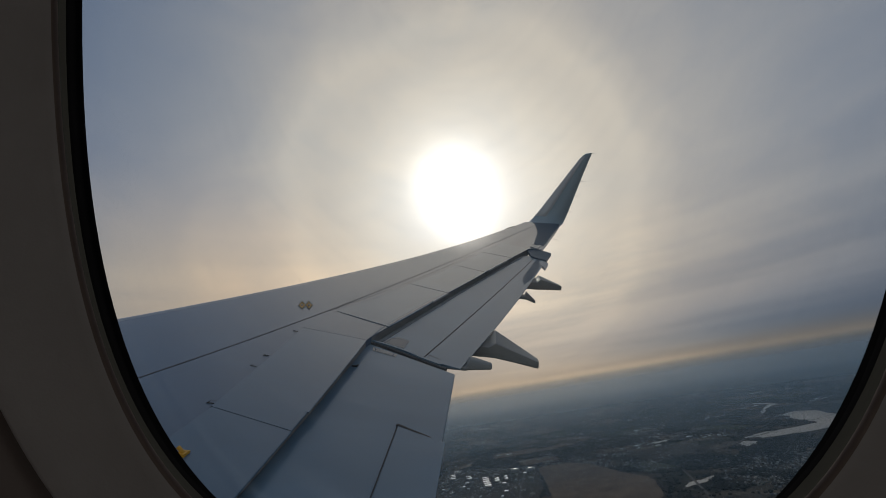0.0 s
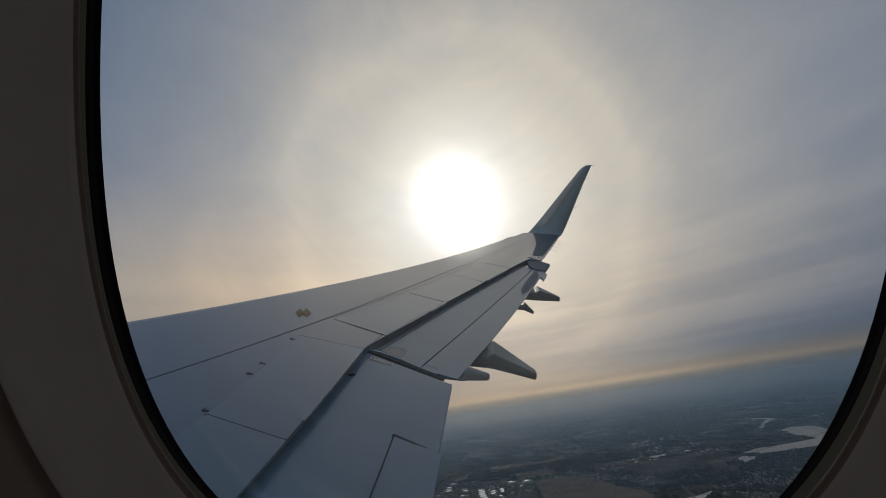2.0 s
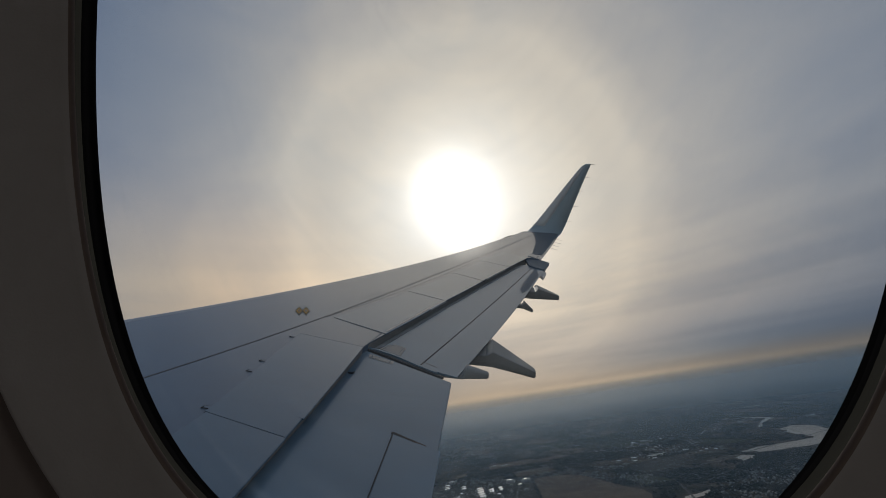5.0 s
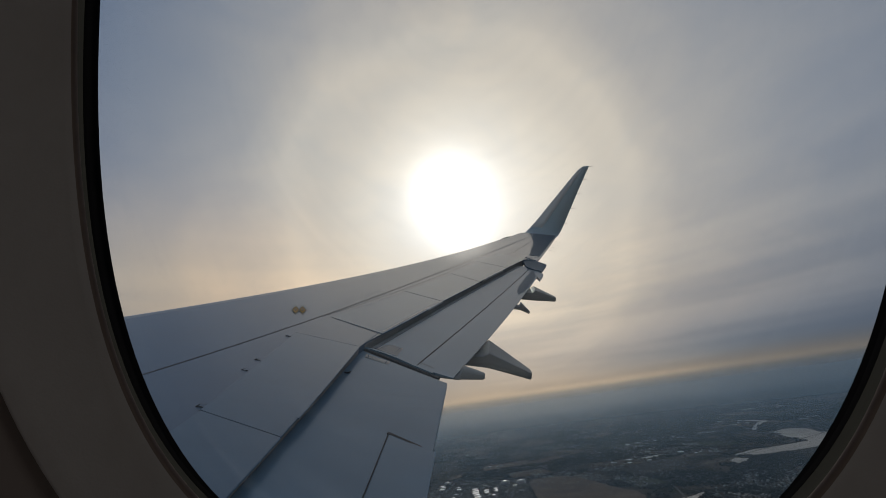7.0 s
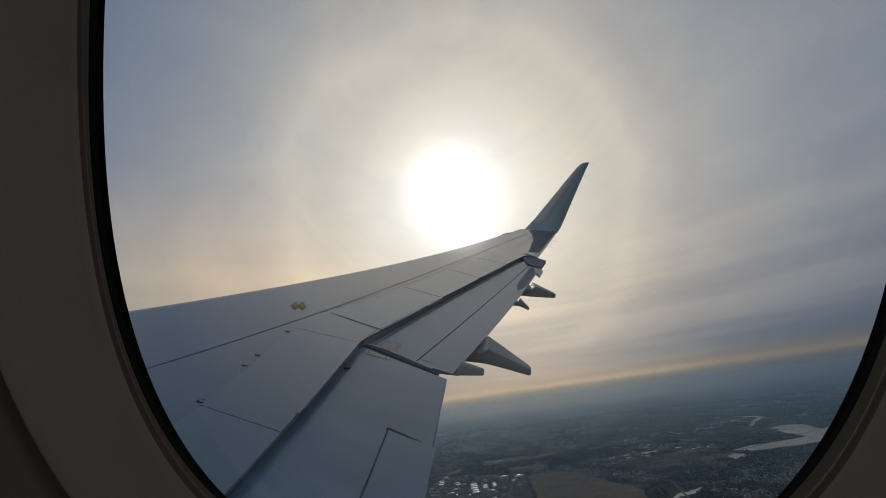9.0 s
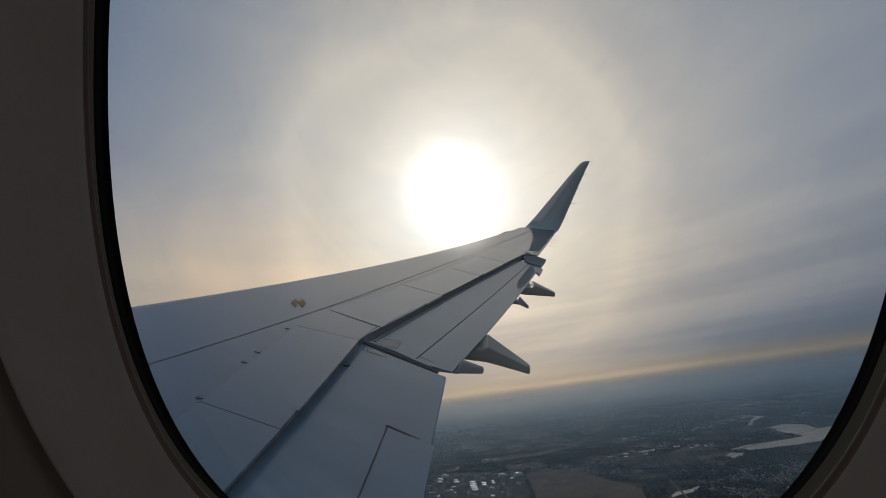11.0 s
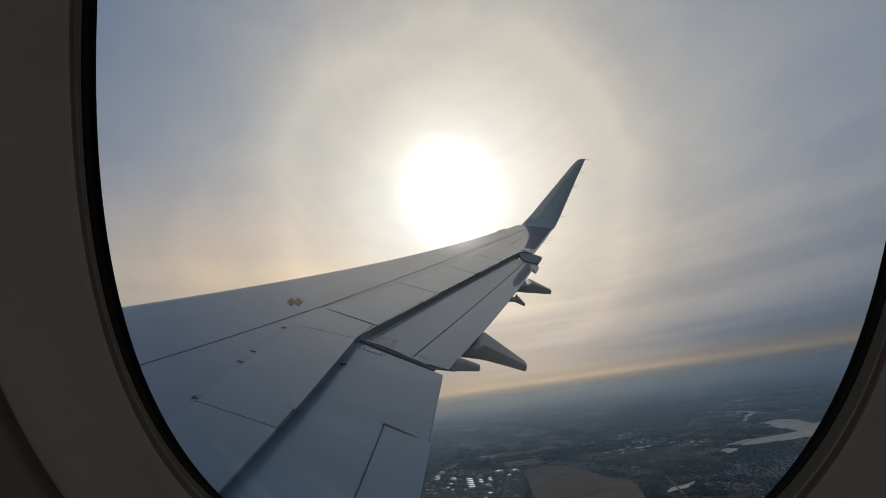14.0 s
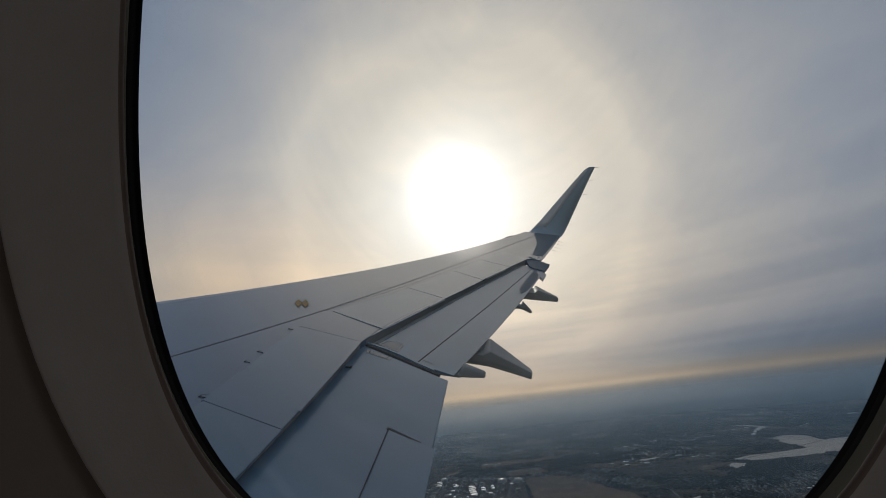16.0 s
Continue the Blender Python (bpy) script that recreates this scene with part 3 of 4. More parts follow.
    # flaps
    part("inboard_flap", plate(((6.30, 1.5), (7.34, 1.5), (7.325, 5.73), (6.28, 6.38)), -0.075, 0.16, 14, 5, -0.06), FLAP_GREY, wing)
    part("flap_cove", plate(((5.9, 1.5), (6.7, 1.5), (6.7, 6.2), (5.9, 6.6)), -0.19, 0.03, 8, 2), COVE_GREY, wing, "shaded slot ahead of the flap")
    part("flap_tab", plate(((6.99, 1.5), (7.37, 1.5), (7.35, 4.55), (6.985, 4.71)), -0.058, 0.012, 8, 2, -0.054), FLAP_GREY, wing)
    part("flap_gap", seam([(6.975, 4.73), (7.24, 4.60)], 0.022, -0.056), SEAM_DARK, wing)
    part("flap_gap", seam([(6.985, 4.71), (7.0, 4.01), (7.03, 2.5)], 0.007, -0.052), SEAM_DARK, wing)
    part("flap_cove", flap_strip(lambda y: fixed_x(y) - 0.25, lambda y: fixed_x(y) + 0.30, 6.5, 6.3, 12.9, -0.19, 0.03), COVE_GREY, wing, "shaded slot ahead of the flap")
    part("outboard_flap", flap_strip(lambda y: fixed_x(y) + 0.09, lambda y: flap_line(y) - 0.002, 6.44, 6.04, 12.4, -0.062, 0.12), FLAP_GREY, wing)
    slope = []
    for k in range(31):
        y = 6.50 + 5.9 * k / 30
        x, z = fixed_x(y), wing_z(y)
        slope.append([(x + 0.105, y, z - 0.066), (x + 0.05, y, z - 0.078), (x, y, z - 0.098), (x - 0.06, y, z - 0.13), (x - 0.06, y, z - 0.15), (x + 0.105, y, z - 0.12)])
    part("flap_nose", loft(slope), COVE_GREY, wing, "rounded flap nose coloured neutral grey for slot shade")
    part("flap_tab", flap_strip(lambda y: flap_line(y) + 0.008, lambda y: 7.335 + 0.264 * (y - 5.75), 6.04, 5.88, 12.4, -0.061, 0.04, edge=0.12), FLAP_GREY, wing)
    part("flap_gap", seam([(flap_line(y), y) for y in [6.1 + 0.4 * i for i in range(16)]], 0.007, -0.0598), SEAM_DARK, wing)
    part("flap_gap", seam([(6.985, 6.18), (7.147, 6.07)], 0.009, -0.0598), SEAM_DARK, wing)
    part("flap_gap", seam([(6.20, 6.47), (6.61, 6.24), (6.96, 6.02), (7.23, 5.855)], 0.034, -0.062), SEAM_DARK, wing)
    part("flap_track", seam([(6.30, 6.42), (6.42, 6.385), (6.60, 6.30), (6.75, 6.21), (6.955, 6.06), (7.16, 5.93)], 0.03, -0.050), FLAP_GREY, wing)
    fan = [(6.449, 6.429), (6.494, 6.552), (6.584, 6.611), (6.73, 6.526), (6.712, 6.286)]
    strip = [(6.374, 6.256), (6.679, 6.121), (6.674, 6.045), (6.392, 6.172)]
    heads = []
    for shape, dz in ((fan, -0.058), (strip, -0.066)):
        top = [(x, y, wing_z(y) + dz) for x, y in shape]
        part("wear_plate", loft([[(x, y, z - 0.012) for x, y, z in top], top]), BROWN_PLATE, wing, "worn pale riveted plate")
        cx, cy = sum(q[0] for q in shape) / len(shape), sum(q[1] for q in shape) / len(shape)
        for (ax, ay), (bx, by) in zip(shape, shape[1:] + shape[:1]):
            for k in range(5):
                x, y = ax + (bx - ax) * k / 5, ay + (by - ay) * k / 5
                x, y = x + (cx - x) * 0.25, y + (cy - y) * 0.25
                heads.append(box((x, y, wing_z(y) + dz), (0.008, 0.012, 0.005)))
    # pale strip put in for light caught along the first spoiler's edge
    part("spoiler_edge", seam([(fixed_x(y) - 0.022, y) for y in [6.86 + 0.17 * i for i in range(11)]], 0.030, 0.009), PALE_EDGE, wing, "pale edge strip standing in for caught light")
    rng = random.Random(5)
    dots = heads
    for row in range(4):
        for i in range(34):
            y = 7.55 + 1.35 * i / 34 + rng.uniform(-0.01, 0.01)
            x = 5.50 + 0.37 * (y - 7.55) - 0.03 - 0.045 * row
            if rng.random() < 0.75:
                dots.append(box((x, y, wing_z(y) - 0.001), (0.009, 0.012, 0.005)))
    for row in range(2):
        for i in range(24):
            y = 7.7 + 1.0 * i / 24
            dots.append(box((5.80 + 0.37 * (y - 7.7) + 0.04 * row, y, wing_z(y) + 0.005), (0.008, 0.012, 0.005)))
    for x, y in ((5.92, 6.63), (5.96, 6.70), (6.03, 6.78), (5.98, 6.60), (6.02, 6.49), (6.06, 6.55)):
        dots.append(box((x, y, wing_z(y) + 0.005), (0.008, 0.02, 0.005)))
    tagged(part("rivets", joined(*dots), WING_GREY, wing, "rows of small grey rivet heads"), kind="stuff")
    part("flap_hook", joined(box((6.335, 5.72, wing_z(5.72) - 0.068), (0.05, 0.01, 0.016)), box((6.36, 5.74, wing_z(5.74) - 0.068), (0.01, 0.04, 0.016))), BLACK_PAINT, wing)
    # dark leaf-shaped plate laid on the tab in place of a shadow
    part("flap_end_shade", prism([(8.82, 12.18), (8.62, 11.50), (8.42, 10.72), (8.315, 10.27), (8.295, 10.0), (8.309, 9.81), (8.441, 10.10), (8.654, 10.86), (8.80, 11.45)], -0.0575, 0.01), TIP_BLUE, wing, "dark plate standing in for shade at the flap's outer end")
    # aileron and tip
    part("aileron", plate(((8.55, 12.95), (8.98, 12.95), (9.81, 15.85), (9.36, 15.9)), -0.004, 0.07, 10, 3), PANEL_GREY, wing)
    part("flap_end", prism([(8.66, 12.25), (8.80, 12.05), (8.994, 11.955), (9.207, 12.71), (8.906, 13.06), (8.62, 12.95)], -0.03, 0.07), TIP_BLUE, wing, "slate painted flap end cap")
    part("flap_end", prism([(8.78, 11.70), (8.879, 11.24), (9.012, 11.756), (8.872, 12.03)], -0.058, 0.06), FLAP_GREY, wing)
    part("hinge_cover", prism([(8.70, 13.15), (8.79, 13.42), (8.97, 13.25), (8.89, 12.92)], 0.016, 0.03), PALE_EDGE, wing, "small pale cover at the flap's end")
    blade, nose_strip = winglet_shape()
    winglet = part("winglet", blade, WINGLET_BLUE, wing, "blue-grey upswept blended winglet", True)
    part("winglet_leading_edge", nose_strip, STRIP_GREY, winglet, "paler leading edge strip", True)
    part("tip_light", loft([[(lead_x(y) + 0.01 + 0.06 * w * math.cos(a), y, wing_z(y) - 0.03 + 0.038 * w * math.sin(a)) for a in [math.tau * i / 10 for i in range(10)]]
                            for y, w in ((15.30, 0.1), (15.38, 0.7), (15.5, 1.0), (15.7, 0.9), (15.9, 0.55), (16.0, 0.1))]), BLACK_PAINT, wing, "dark glazed light in the leading edge", True)
    part("tip_panel", prism([(8.84, 13.45), (8.976, 14.29), (9.08, 14.90), (9.125, 15.30), (9.153, 16.18), (9.13, 16.58), (10.0, 16.58), (9.93, 16.32), (9.69, 15.45), (9.37, 14.35), (9.11, 13.45)], 0.009, 0.06), TIP_BLUE, wing, "dark blue-grey tip panel")
    for x, y, z in ((11.2, 17.75, 5.90), (11.015, 17.64, 5.37), (10.81, 17.515, 4.8), (10.607, 17.385, 4.22), (10.39, 17.23, 3.62)):
        part("static_wick", rod((x, y, z), (x + 0.18, y + 0.02, z + 0.01), 0.006, 5, 0.003), BLACK_PAINT, wing)
    for x, y in ((9.82, 15.85), (9.70, 15.4), (9.58, 14.95), (9.46, 14.5)):
        part("static_wick", rod((x, y, wing_z(y) - 0.02), (x + 0.24, y + 0.02, wing_z(y) - 0.06), 0.006, 5, 0.003), BLACK_PAINT, wing)
    part("track_fairing", canoe(6.97, 6.2, 7.66, 8.25, 0.235, 0.35, 0.27, 0.22, 0.03), FAIRING_GREY, wing, "grey canoe fairing under the flap", False)
    part("track_fairing", canoe(6.05, 6.4, 7.42, 7.67, 0.125, 0.462, 0.085, 0.0, -0.005, 0.6, 0.03), FAIRING_GREY, wing, "small grey fairing under the flap", False)
    part("track_fairing", canoe(10.40, 7.4, 8.60, 9.07, 0.25, 1.15, 0.24, 0.2, 0.03), FAIRING_GREY, wing, "grey canoe fairing under the flap", False)
    part("track_fairing", canoe(9.15, 7.2, 8.27, 8.44, 0.15, 0.93, 0.08, 0.0, 0.0, 0.6, 0.03), FAIRING_GREY, wing, "small grey fairing under the flap", False)
    # yellow and black diamonds painted on the skin
    for x, y in ((5.05, 7.35), (5.138, 7.376)):
        for r, mat, dz in ((1.1, BLACK_PAINT, 0.003), (0.74, YELLOW, 0.005), (0.36, BLACK_PAINT, 0.007), (0.2, BROWN_PLATE, 0.009)):
            ring = []
            for u, v in ((-0.049, -0.018), (-0.089, 0.195), (0.049, 0.018), (0.084, -0.184)):
                ring.append((x + u * r, y + v * r, wing_z(y + v * r) + dz))
            low = [(q[0], q[1], q[2] - 0.02) for q in ring]
            part("diamond_mark", loft([low, ring]), mat, wing)
    part("rope_fitting", joined(box((5.835, 4.0, wing_z(4.0) + 0.012), (0.05, 0.06, 0.024)), rod((5.835, 4.0, wing_z(4.0) + 0.02), (5.80, 4.0, wing_z(4.0) + 0.05), 0.012, 10)), YELLOW, wing, "yellow escape rope fitting")


build_wing()


# ---- the cabin ----
def outline(cx, cz, a, power, tilt, y, grow=1.0, n=160, aspect=1.42):
    """A rounded window outline in the side wall."""
    out = []
    for i in range(n):
        t = math.tau * i / n
        c, s = math.cos(t), math.sin(t)
        u = math.copysign(abs(c) ** (2 / power), c) * a * grow
        v = math.copysign(abs(s) ** (2 / power), s) * a * aspect * grow
        out.append((cx + u * math.cos(tilt) - v * math.sin(tilt), EYE.y + y, cz + u * math.sin(tilt) + v * math.cos(tilt)))
    return out


def rim(y, grow=1.0):
    return outline(7.5206, 1.6243, 0.1367, 2.8604, 0.1027, y + 0.002, grow, aspect=1.6773)


def joint(y, grow=1.0):
    return outline(7.5217, 1.605, 0.190, 2.2, 0.1, y, grow, aspect=1.30)


def seal(y, grow=1.0):
    return outline(7.5215, 1.6360, 0.1488, 2.8021, 0.0757, y + 0.001, grow, aspect=1.6694)


def pane(y, grow=1.0):
    return outline(7.5221, 1.6347, 0.1518, 2.7086, 0.0764, y, grow, aspect=1.6766)


def build_window():
    win = thing("window_1", "rounded airliner cabin window with black seal", "window", kind="structure")
    edge = [rim(0.1292, 1.0060), rim(0.1293, 1.0040), rim(0.1296, 1.0015), rim(0.1302, 1.0), rim(0.1308, 1.0)]
    part("window_lip", loft(edge, caps=False), EDGE_PLASTIC, win, "pale rounded plastic lip", True)
    part("window_reveal", loft([rim(0.1308, 1.0), rim(0.1320, 1.006), seal(0.145, 1.0)], caps=False), SHADED_PLASTIC, win, "plastic reveal coloured dark for recess shade", True)
    part("window_seal", loft([seal(0.1451, 1.0), seal(0.1475, 1.002), pane(0.1535, 1.004), pane(0.155, 1.0), pane(0.1556, 1.004), pane(0.160, 1.12), pane(0.19, 1.5)], caps=False), RUBBER, win, "black rubber seal", True)
    ring = pane(0.1570, 1.03)
    glass = part("pane", loft([ring, [(x, y + 0.0015, z) for x, y, z in ring]]), glass_material(), win, "clear scratched acrylic pane")
    glass.visible_shadow = False


def build_cabin():
    wall = thing("wall_side", "grey moulded plastic cabin side panel round a window", "wall", kind="structure")
    inner = [rim(0.1293, 1.0058), rim(0.1289, 1.012), rim(0.1292, 1.03), rim(0.1300, 1.06), joint(0.1300, 0.95), joint(0.1290, 0.978), joint(0.1300, 0.989), joint(0.150, 0.991)]
    part("surround_panel", loft(inner, caps=False), CABIN_PLASTIC, wall, smooth=True)
    outer = [joint(0.150, 1.003), joint(0.1305, 1.005), joint(0.1285, 1.015), joint(0.127, 1.2), joint(0.125, 2.0), joint(0.115, 3.4)]
    part("outer_panel", loft(outer, caps=False), DARK_PLASTIC, wall, "darker side panel beyond the seam", True)
    skin = [pane(0.19, 1.5), outline(7.52, 1.58, 0.36, 5, 0, 0.235, aspect=1.0), outline(7.52, 1.58, 0.66, 9, 0, 0.20, aspect=0.82)]
    part("outer_skin", loft(skin, caps=False), SKIN_WHITE, wall, "painted outer skin round the window", True)
    # fuselage tube, open at this window and at the windows across the aisle
    R, CZ, xs = 1.88, 1.1, [0.5 + 0.25 * i for i in range(57)]
    n = 64
    verts = [(x, R * math.cos(math.tau * k / n), CZ + R * math.sin(math.tau * k / n)) for x in xs for k in range(n)]
    faces = []
    for i in range(len(xs) - 1):
        for k in range(n):
            a = math.tau * (k + 0.5) / n
            xm, zm = xs[i] + 0.125, CZ + R * math.sin(a)
            if math.cos(a) > 0 and abs(xm - 7.52) < 0.5 and abs(zm - 1.58) < 0.42:
                continue
            if math.cos(a) < 0 and i % 2 == 0 and abs(zm - 1.5) < 0.2:
                continue
            j = (k + 1) % n
            faces.append((i * n + k, i * n + j, (i + 1) * n + j, (i + 1) * n + k))
    faces += [tuple(range(n)), tuple(range((len(xs) - 1) * n, len(xs) * n))[::-1]]
    shell = mesh_object("fuselage", verts, faces, SKIN_WHITE, False)
    shell.matrix_world = AIR
    tagged(shell, "pale painted airliner fuselage section with open windows", "fuselage", kind="structure")


build_window()
build_cabin()
# added area lamp standing in for daylight from unseen windows across the aisle
daylight = new("daylight_fill", bpy.data.lights.new("daylight_fill", "AREA"))
daylight.data.shape, daylight.data.size, daylight.data.size_y = "RECTANGLE", 5.0, 0.4
daylight.data.energy, daylight.data.color = 5.4, (1.0, 0.93, 0.88)
daylight.matrix_world = AIR @ look((7.5, -1.72, 1.5), (7.5, 1.5, 1.5))


# ---- the land below ----
def flat_patch(points, z, mat, name, label, category, parent_kind="structure", rough=5.0):
    """A patch of water or field with a thin edge, from its corner points smoothed into a bank line."""
    pts = [Vector((*p, 0)) for p in points]
    smooth = []
    for i, p in enumerate(pts):
        a, b = pts[i - 1], pts[(i + 1) % len(pts)]
        for w in (-0.44, -0.3, -0.16, -0.05, 0.05, 0.16, 0.3, 0.44):
            q = p.lerp(a if w < 0 else b, abs(w))
            if abs(w) < 0.1:
                q = q.lerp((a + b) / 2, 0.08)
            j = noise.noise(q * 0.02) * 7 + noise.noise(q * 0.09) * rough
            k = noise.noise(q * 0.02 + Vector((9, 9, 9))) * 7 + noise.noise(q * 0.09 + Vector((5, 5, 5))) * rough
            smooth.append((q.x + j, q.y + k))
    bm = bmesh.new()
    top = [bm.verts.new((x, y, z)) for x, y in smooth]
    f = bm.faces.new(top)
    bmesh.ops.triangulate(bm, faces=[f])
    me = bpy.data.meshes.new(name)
    bm.to_mesh(me)
    bm.free()
    me.materials.append(mat)
    return tagged(new(name, me), label, category, kind=parent_kind)


def build_ground():
    rings, n = [], 96
    for r in (0, 200, 450, 700, 1000, 1400, 1900, 2500, 3300, 4200, 4990):
        rings.append([(max(r, 1) * math.cos(math.tau * i / n), max(r, 1) * math.sin(math.tau * i / n), 0) for i in range(n)])
    v, f = loft(rings, caps=False)
    ob = mesh_object("ground", v, f + [tuple(range(n))], GROUND)
    tagged(ob, "dark winter land of woods, fields and scattered towns", "ground", kind="structure")


LAKE = [(853, 1769), (919, 1810), (962, 1756), (933, 1637), (1007, 1643), (1082, 1640), (1040, 1440), (868, 1420), (774, 1407), (684, 1389), (617, 1385), (576, 1438), (649, 1479), (760, 1496), (827, 1523), (822, 1621)]
POND = [(267, 1006), (296, 1040), (351, 1074), (346, 1054), (309, 1018)]
POOL = [(355, 1575), (426, 1590), (409, 1552), (363, 1541)]
CREEK = [(838, 1870), (935, 2042), (990, 2100), (960, 2200), (860, 2290), (872, 2300), (985, 2205), (1012, 2085), (950, 2030), (850, 1866)]
MARSH = [(529, 1358), (559, 1385), (585, 1360), (556, 1324), (524, 1303)]
RIVER = [(-1500, 900), (-600, 905), (-246, 870), (-37, 742), (110, 662), (231, 620), (351, 611), (700, 640), (1500, 700), (1800, 100), (800, -300), (-900, -250), (-1700, 300)]
BROWN = [(-3, 1436), (106, 1424), (160, 1330), (190, 1230), (240, 1130), (225, 960), (90, 880), (20, 960), (10, 1150)]
BROWN2 = [(900, 1180), (1000, 1260), (1150, 1300), (1100, 1190), (980, 1120)]
YARD = [(-311, 1590), (-9, 1442), (2, 1150), (-30, 960), (-250, 960), (-320, 1230)]


def inside(x, y, poly):
    hit = False
    for i in range(len(poly)):
        (ax, ay), (bx, by) = poly[i - 1], poly[i]
        if (ay > y) != (by > y) and x < (bx - ax) * (y - ay) / (by - ay) + ax:
            hit = not hit
    return hit


build_ground()
flat_patch(RIVER, 0.6, WATER, "water_river", "wide grey river below a wooded shore", "river")
flat_patch(LAKE, 0.6, PALE_WATER, "water_lake", "pale forked lake among dark land", "lake")
flat_patch(POND, 0.6, PALE_WATER, "water_pond", "small pale pond in dark woods", "pond")
flat_patch(POOL, 0.6, PALE_WATER, "water_pool", "small bright pool beside low sheds", "pond")
flat_patch(CREEK, 0.6, PALE_WATER, "water_creek", "thin pale winding creek in dark woods", "creek")
flat_patch(MARSH, 0.6, PALE_WATER, "water_marsh", "shallow pale marsh beside the lake", "marsh")
flat_patch(BROWN, 0.4, FIELD, "field", "bare brown field beside dark woods", "field")
flat_patch(BROWN2, 0.4, FIELD, "field", "bare brown field near the lake", "field")
flat_patch(YARD, 0.4, YARD_EARTH, "yard", "dark paved works yard with sheds", "yard")
WATERS = (LAKE, POND, POOL, CREEK, MARSH, RIVER)
OPEN = WATERS + (BROWN, BROWN2, YARD)
# loose patchwork of fields between the woods
FIELDS = []
field_rng = random.Random(21)
while len(FIELDS) < 46:
    fr, fa = 750 + 2600 * field_rng.random() ** 1.3, radians(-14 + 62 * field_rng.random())
    fx, fy, ft = fr * math.sin(fa), fr * math.cos(fa), 0.3 + field_rng.random() * 0.5
    fw, fd = 35 + 70 * field_rng.random(), 40 + 110 * field_rng.random()
    corners = [(fx + u * fw * math.cos(ft) - v * fd * math.sin(ft), fy + u * fw * math.sin(ft) + v * fd * math.cos(ft)) for u, v in ((-1, -0.8), (0.9, -1), (1, 0.7), (-0.8, 1))]
    if any(inside(px, py, w) for w in OPEN for px, py in corners + [(fx, fy)]) or any(inside(px, py, corners) for w in OPEN for px, py in w):
        continue
    if any(math.hypot(fx - gx, fy - gy) < 130 for gx, gy, q in FIELDS):
        continue
    FIELDS.append((fx, fy, corners))
for i, (fx, fy, corners) in enumerate(FIELDS):
    flat_patch(corners, 0.4, (FIELD, YARD_EARTH, GRASS)[i % 3], "field", ("bare brown field", "dark ploughed field", "dull green winter grass field")[i % 3] + " among woods", "field")
OPEN = OPEN + tuple(c for _, _, c in FIELDS)
LANES = [((380, 600), (560, 1240)), ((250, 640), (330, 1250)), ((300, 1250), (1400, 1900)), ((-600, 1500), (800, 1680)), ((700, 700), (1500, 1500)), ((-60, 900), (-40, 1500)), ((420, 900), (1100, 860)), ((200, 1300), (-400, 2600))]


def build_roads():
    for a, b in LANES:
        a, b = Vector(a), Vector(b)
        side = Vector((-(b - a).y, (b - a).x)).normalized() * 2.4
        pts = []
        for k in range(25):
            p = a.lerp(b, k / 24)
            p += side * 3 * noise.noise(Vector((p.x * 0.003, p.y * 0.003, 4)))
            pts += [(p.x - side.x, p.y - side.y, 0.9), (p.x + side.x, p.y + side.y, 0.9)]
        ob = mesh_object("road", pts, [(2 * k, 2 * k + 2, 2 * k + 3, 2 * k + 1) for k in range(24)], ROAD)
        tagged(ob, "pale straight road through woods and houses", "road", kind="structure")


def build_woods():
    rng = np.random.default_rng(4)
    verts, faces = [], []
    count = 0
    while count < 60000:
        r = 620 + 2900 * rng.random() ** 1.5
        a = radians(-16 + 66 * rng.random())
        x, y = r * math.sin(a), r * math.cos(a)
        dense = noise.noise(Vector((x * 0.0045, y * 0.0045, 0.3))) + 0.5 * noise.noise(Vector((x * 0.014, y * 0.014, 5.1)))
        if dense < -0.06 + 0.1 * rng.random() or any(inside(x, y, p) for p in OPEN):
            if rng.random() > 0.03 or any(inside(x, y, p) for p in OPEN):
                continue
        w, h = 1.8 + 2.6 * rng.random(), 2.4 + 2.8 * rng.random()
        if r > 1600:
            w *= 1.7
        k = len(verts)
        spin = rng.random() * 6
        for z, s in ((0, 0.8), (0.55, 0.95)):
            for i in range(5):
                t = spin + math.tau * i / 5
                q = s * w * (0.75 + 0.5 * rng.random())
                verts.append((x + q * math.cos(t), y + q * math.sin(t), z * h))
        verts.append((x, y, h))
        for i in range(5):
            j = (i + 1) % 5
            faces.append((k + i, k + j, k + 5 + j, k + 5 + i))
            faces.append((k + 5 + i, k + 5 + j, k + 10))
        count += 1
    ob = mesh_object("woods", verts, faces, TREES)
    tagged(ob, "bare dark winter woods in uneven clumps", "woods", kind="stuff")


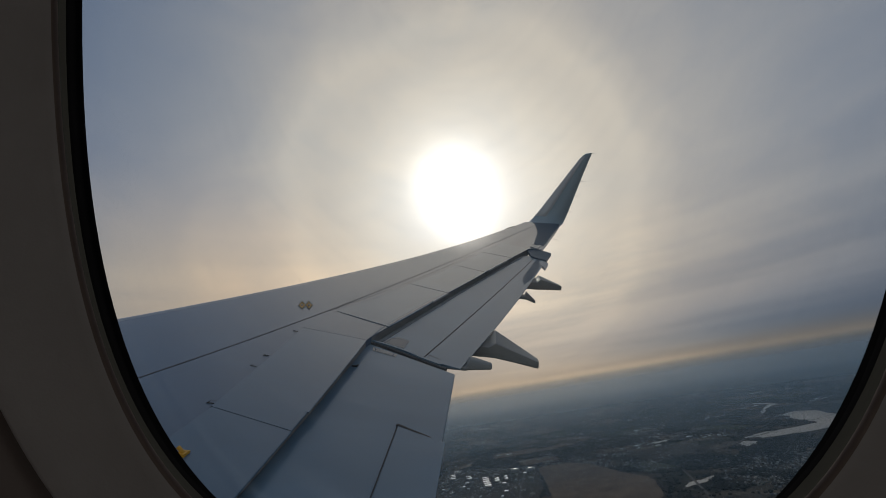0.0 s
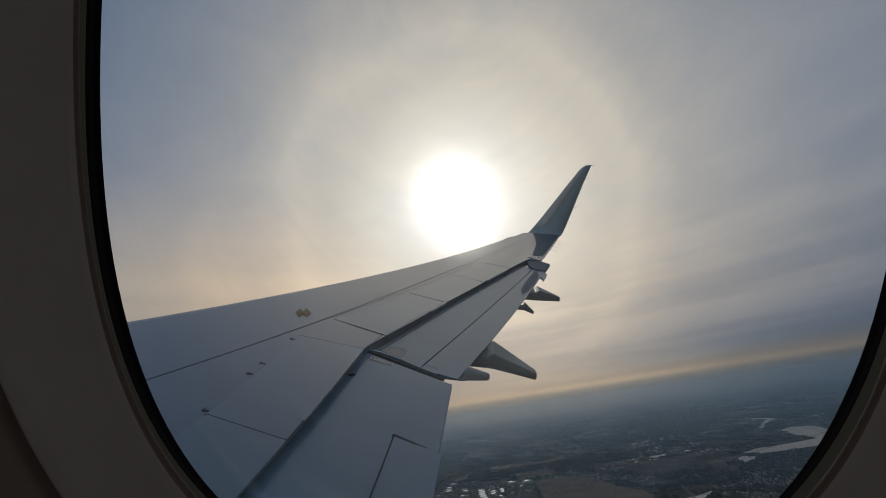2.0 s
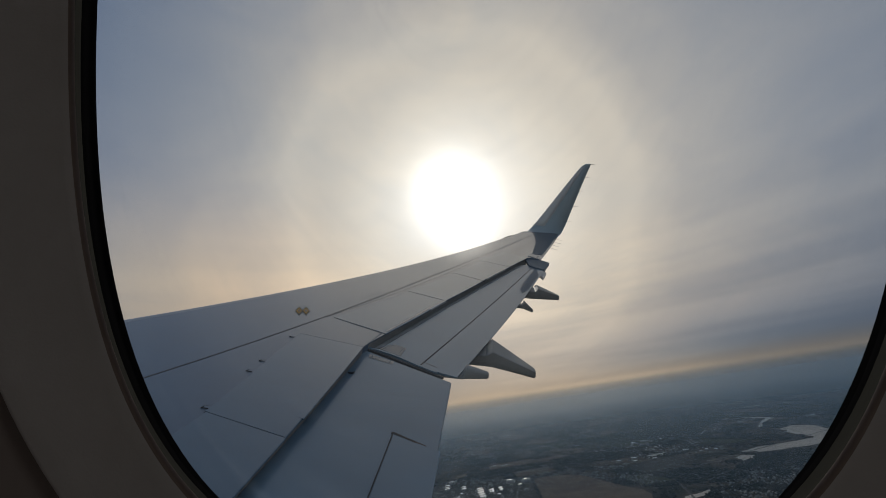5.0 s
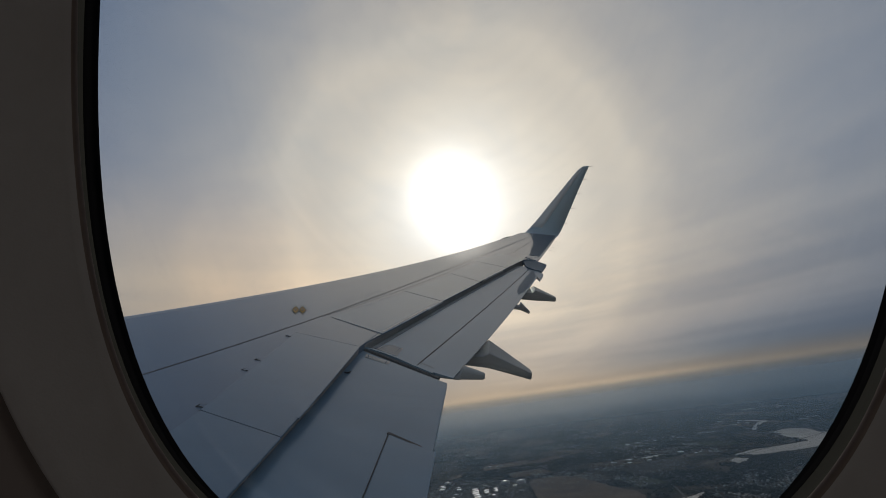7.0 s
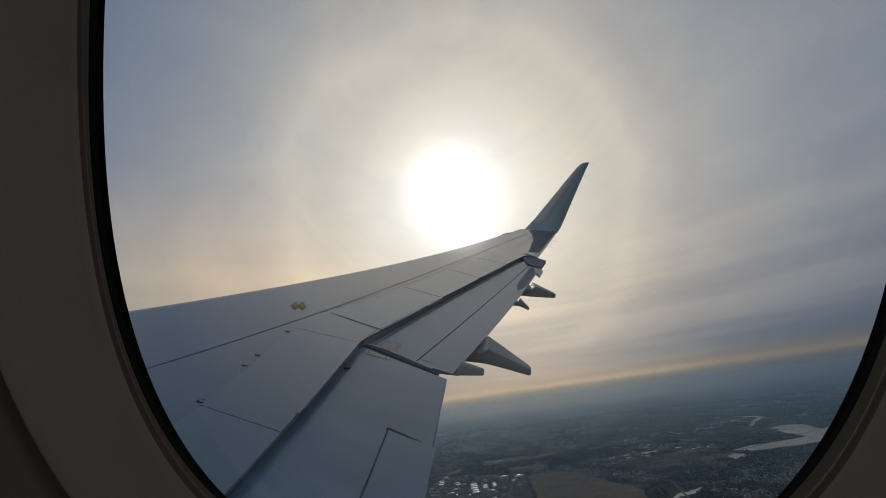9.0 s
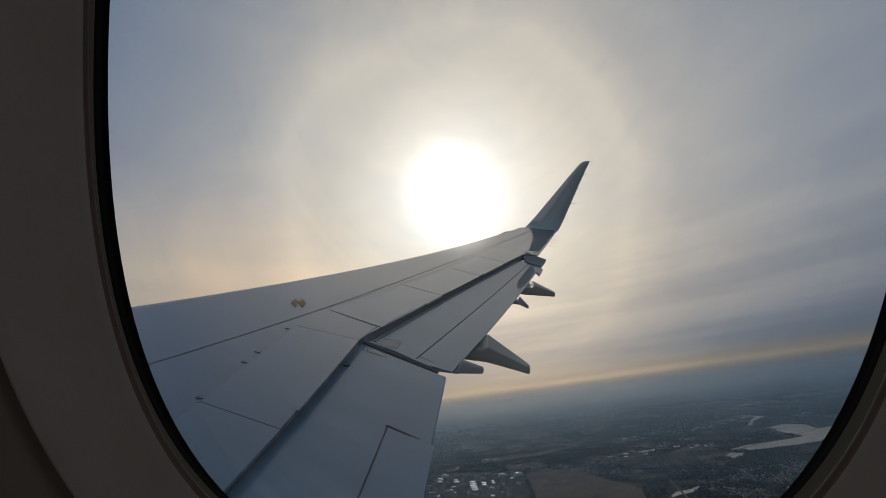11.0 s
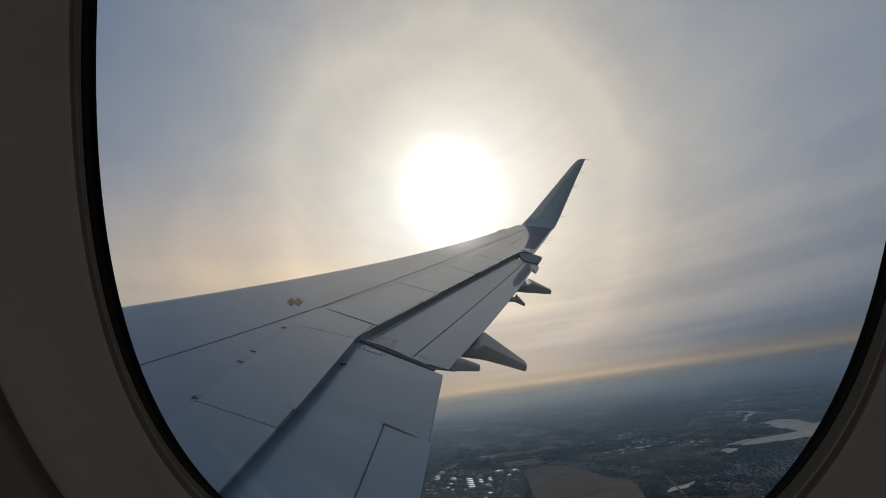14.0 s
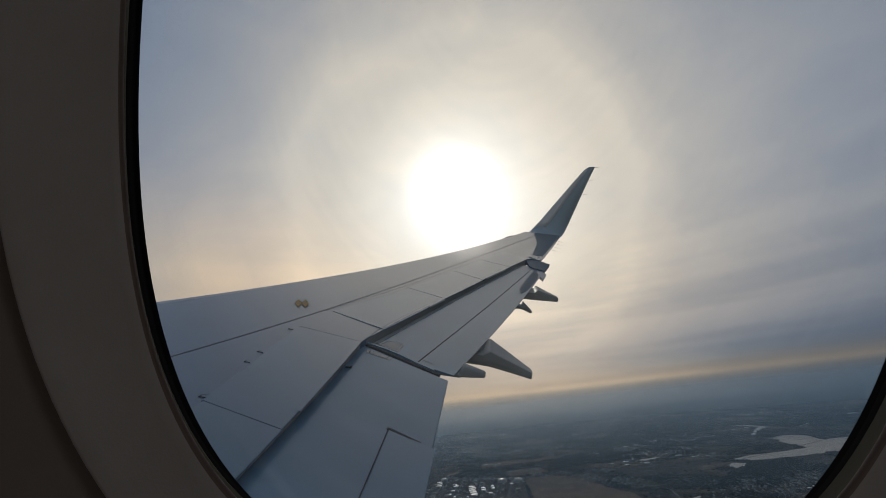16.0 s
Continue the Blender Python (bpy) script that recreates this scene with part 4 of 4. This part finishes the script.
def build_town():
    rng = np.random.default_rng(7)
    verts, faces = [], []
    count = 0
    while count < 7500:
        r = 620 + 2600 * rng.random() ** 1.4
        a = radians(-16 + 66 * rng.random())
        x, y = r * math.sin(a), r * math.cos(a)
        town = noise.noise(Vector((x * 0.003, y * 0.003, 8.3))) + 0.75 * noise.noise(Vector((x * 0.014, y * 0.014, 2.2)))
        core = math.exp(-(((x - 620) / 300) ** 2 + ((y - 950) / 260) ** 2)) + 0.7 * math.exp(-(((x - 20) / 380) ** 2 + ((y - 1900) / 520) ** 2))
        if town + 0.8 * core < 0.30 + 0.3 * rng.random() or any(inside(x, y, p) for p in WATERS + (BROWN, BROWN2)):
            continue
        w, d, h = 0.9 + 0.9 * rng.random(), 1.3 + 1.5 * rng.random(), 1.2 + 1.0 * rng.random()
        if rng.random() < 0.012:
            w, d = w * 2.5, d * 3
        t = round(rng.random() * 2) * math.pi / 2 + 0.35 + 0.1 * rng.random()
        c, s = math.cos(t), math.sin(t)
        k = len(verts)
        for px, py, pz in ((-w, -d, 0), (w, -d, 0), (w, d, 0), (-w, d, 0), (-w, -d, h), (w, -d, h), (w, d, h), (-w, d, h), (0, -d, h * 1.6), (0, d, h * 1.6)):
            verts.append((x + px * c - py * s, y + px * s + py * c, pz))
        faces += [tuple(k + i for i in f) for f in ((0, 1, 5, 4), (1, 2, 6, 5), (2, 3, 7, 6), (3, 0, 4, 7), (4, 5, 8), (6, 7, 9), (5, 6, 9, 8), (7, 4, 8, 9))]
        count += 1
    ob = mesh_object("houses", verts, faces, ROOFS)
    tagged(ob, "scattered small houses with pale roofs among trees", "houses", kind="stuff")


def shed_at(x, y, w, d, h, turn, label="low works shed with a pale metal roof", group="sheds of the works", roof=None):
    shed = new("shed")
    shed.matrix_world = Matrix.Translation((x, y, 0.4)) @ Matrix.Rotation(turn, 4, "Z")
    tagged(shed, label, "shed", group)
    part("wall", box((0, 0, h / 2), (w, d, h)), SHED_WALL, shed)
    e = 0.3
    part("roof", ([(-w / 2 - e, -d / 2 - e, h), (w / 2 + e, -d / 2 - e, h), (w / 2 + e, d / 2 + e, h), (-w / 2 - e, d / 2 + e, h), (0, -d / 2 - e, h * 1.15), (0, d / 2 + e, h * 1.15)],
                  [(0, 1, 4), (2, 3, 5), (1, 2, 5, 4), (3, 0, 4, 5), (0, 3, 2, 1)]), roof or SHED_ROOF, shed, "dull metal roof" if roof else "pale metal roof")


def build_works():
    rng = np.random.default_rng(11)
    turn = radians(-7)
    # rows of white sheds, then smaller ones on a loose grid
    for x, y, rows, w in ((-268, 1478, 3, 15), (-212, 1422, 2, 14), (-158, 1372, 5, 16), (-124, 1340, 2, 11), (-98, 1352, 2, 8), (-44, 1362, 1, 9)):
        for i in range(rows):
            shed_at(x + 4 * i + 3 * rng.random(), y - 27 * i, w, 11 + 4 * rng.random(), 2.6, turn)
    for i in range(16):
        shed_at(-270 + 250 * rng.random(), 1010 + 330 * rng.random(), 5 + 6 * rng.random(), 5 + 8 * rng.random(), 2 + rng.random(), turn)
    made = 0
    while made < 64:
        gx, gy = rng.integers(0, 14), rng.integers(0, 13)
        x, y = -300 + 21 * gx + 4 * rng.random(), 985 + 42 * gy + 8 * rng.random()
        if not inside(x, y, YARD):
            continue
        shed_at(x, y, 4 + 9 * rng.random() ** 2, 5 + 14 * rng.random() ** 2, 2.5 + 1.5 * rng.random(), turn, "low works shed with a dull brown-grey roof", roof=DULL_ROOF)
        made += 1
    # far rows of long roofs that shine in the low sun
    for cx, cy, n, size in ((1279, 2626, 5, 1.5), (2178, 3120, 7, 2.0), (1473, 2193, 6, 1.4), (1900, 2700, 6, 1.6), (447, 1872, 4, 1.0), (513, 1546, 4, 0.8), (-319, 2984, 3, 1.6), (-181, 2939, 4, 1.6), (556, 1042, 3, 0.6), (322, 1512, 5, 0.8), (900, 2100, 4, 1.0), (-120, 1750, 4, 0.6), (60, 1620, 4, 0.5), (150, 2050, 5, 0.7), (-260, 2200, 4, 0.8), (330, 2500, 5, 1.0), (1750, 2050, 6, 1.3), (620, 1890, 6, 0.5), (700, 1930, 5, 0.5), (540, 1960, 5, 0.6), (420, 1700, 5, 0.4), (250, 1780, 4, 0.4), (1120, 2000, 5, 0.6), (1300, 1900, 4, 0.6), (60, 2450, 4, 0.7), (480, 2250, 5, 0.7)):
        for i in range(n):
            shed_at(cx + (i - n / 2) * 30 * size + 30 * size * rng.random(), cy + 90 * (rng.random() - 0.5) * size, 30 * size * (0.2 + 0.9 * rng.random() ** 2), 14 * size * (0.4 + 0.6 * rng.random()), 3.5, radians(50 * rng.random() - 25), "long pale roof far off in the haze", "far sheds")
    for x, y, r in ((-70, 1408, 13), (-24, 1396, 13), (-258, 1512, 11)):
        rings = []
        for k in range(9):
            t = math.pi / 2 * k / 8
            z = r * 0.3 + r * 0.5 * math.sin(t)
            rr = max(0.05, r * math.cos(t))
            rings.append([(x + rr * math.cos(math.tau * i / 24), y + rr * math.sin(math.tau * i / 24), z) for i in range(24)])
        rings.insert(0, [(px, py, 0.3) for px, py, pz in rings[0]])
        v, f = loft(rings)
        tank = mesh_object("storage_tank", v, f, DOME_GREY, True)
        tagged(tank, "dull grey domed storage tank on the works yard", "storage tank", "storage tanks")


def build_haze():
    # added curved sheets whose blue tint stands in for haze in the air
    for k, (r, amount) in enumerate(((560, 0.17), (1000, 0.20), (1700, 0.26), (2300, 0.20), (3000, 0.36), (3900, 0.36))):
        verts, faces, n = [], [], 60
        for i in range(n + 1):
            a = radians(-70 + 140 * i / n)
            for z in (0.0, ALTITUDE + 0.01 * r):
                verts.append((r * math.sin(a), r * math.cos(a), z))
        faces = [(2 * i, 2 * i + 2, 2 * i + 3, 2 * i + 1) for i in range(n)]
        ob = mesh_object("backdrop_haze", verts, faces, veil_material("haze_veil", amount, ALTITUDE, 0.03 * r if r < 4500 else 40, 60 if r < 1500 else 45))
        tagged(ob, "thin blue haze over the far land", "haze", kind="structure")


build_roads()
build_woods()
build_town()
build_works()
build_haze()
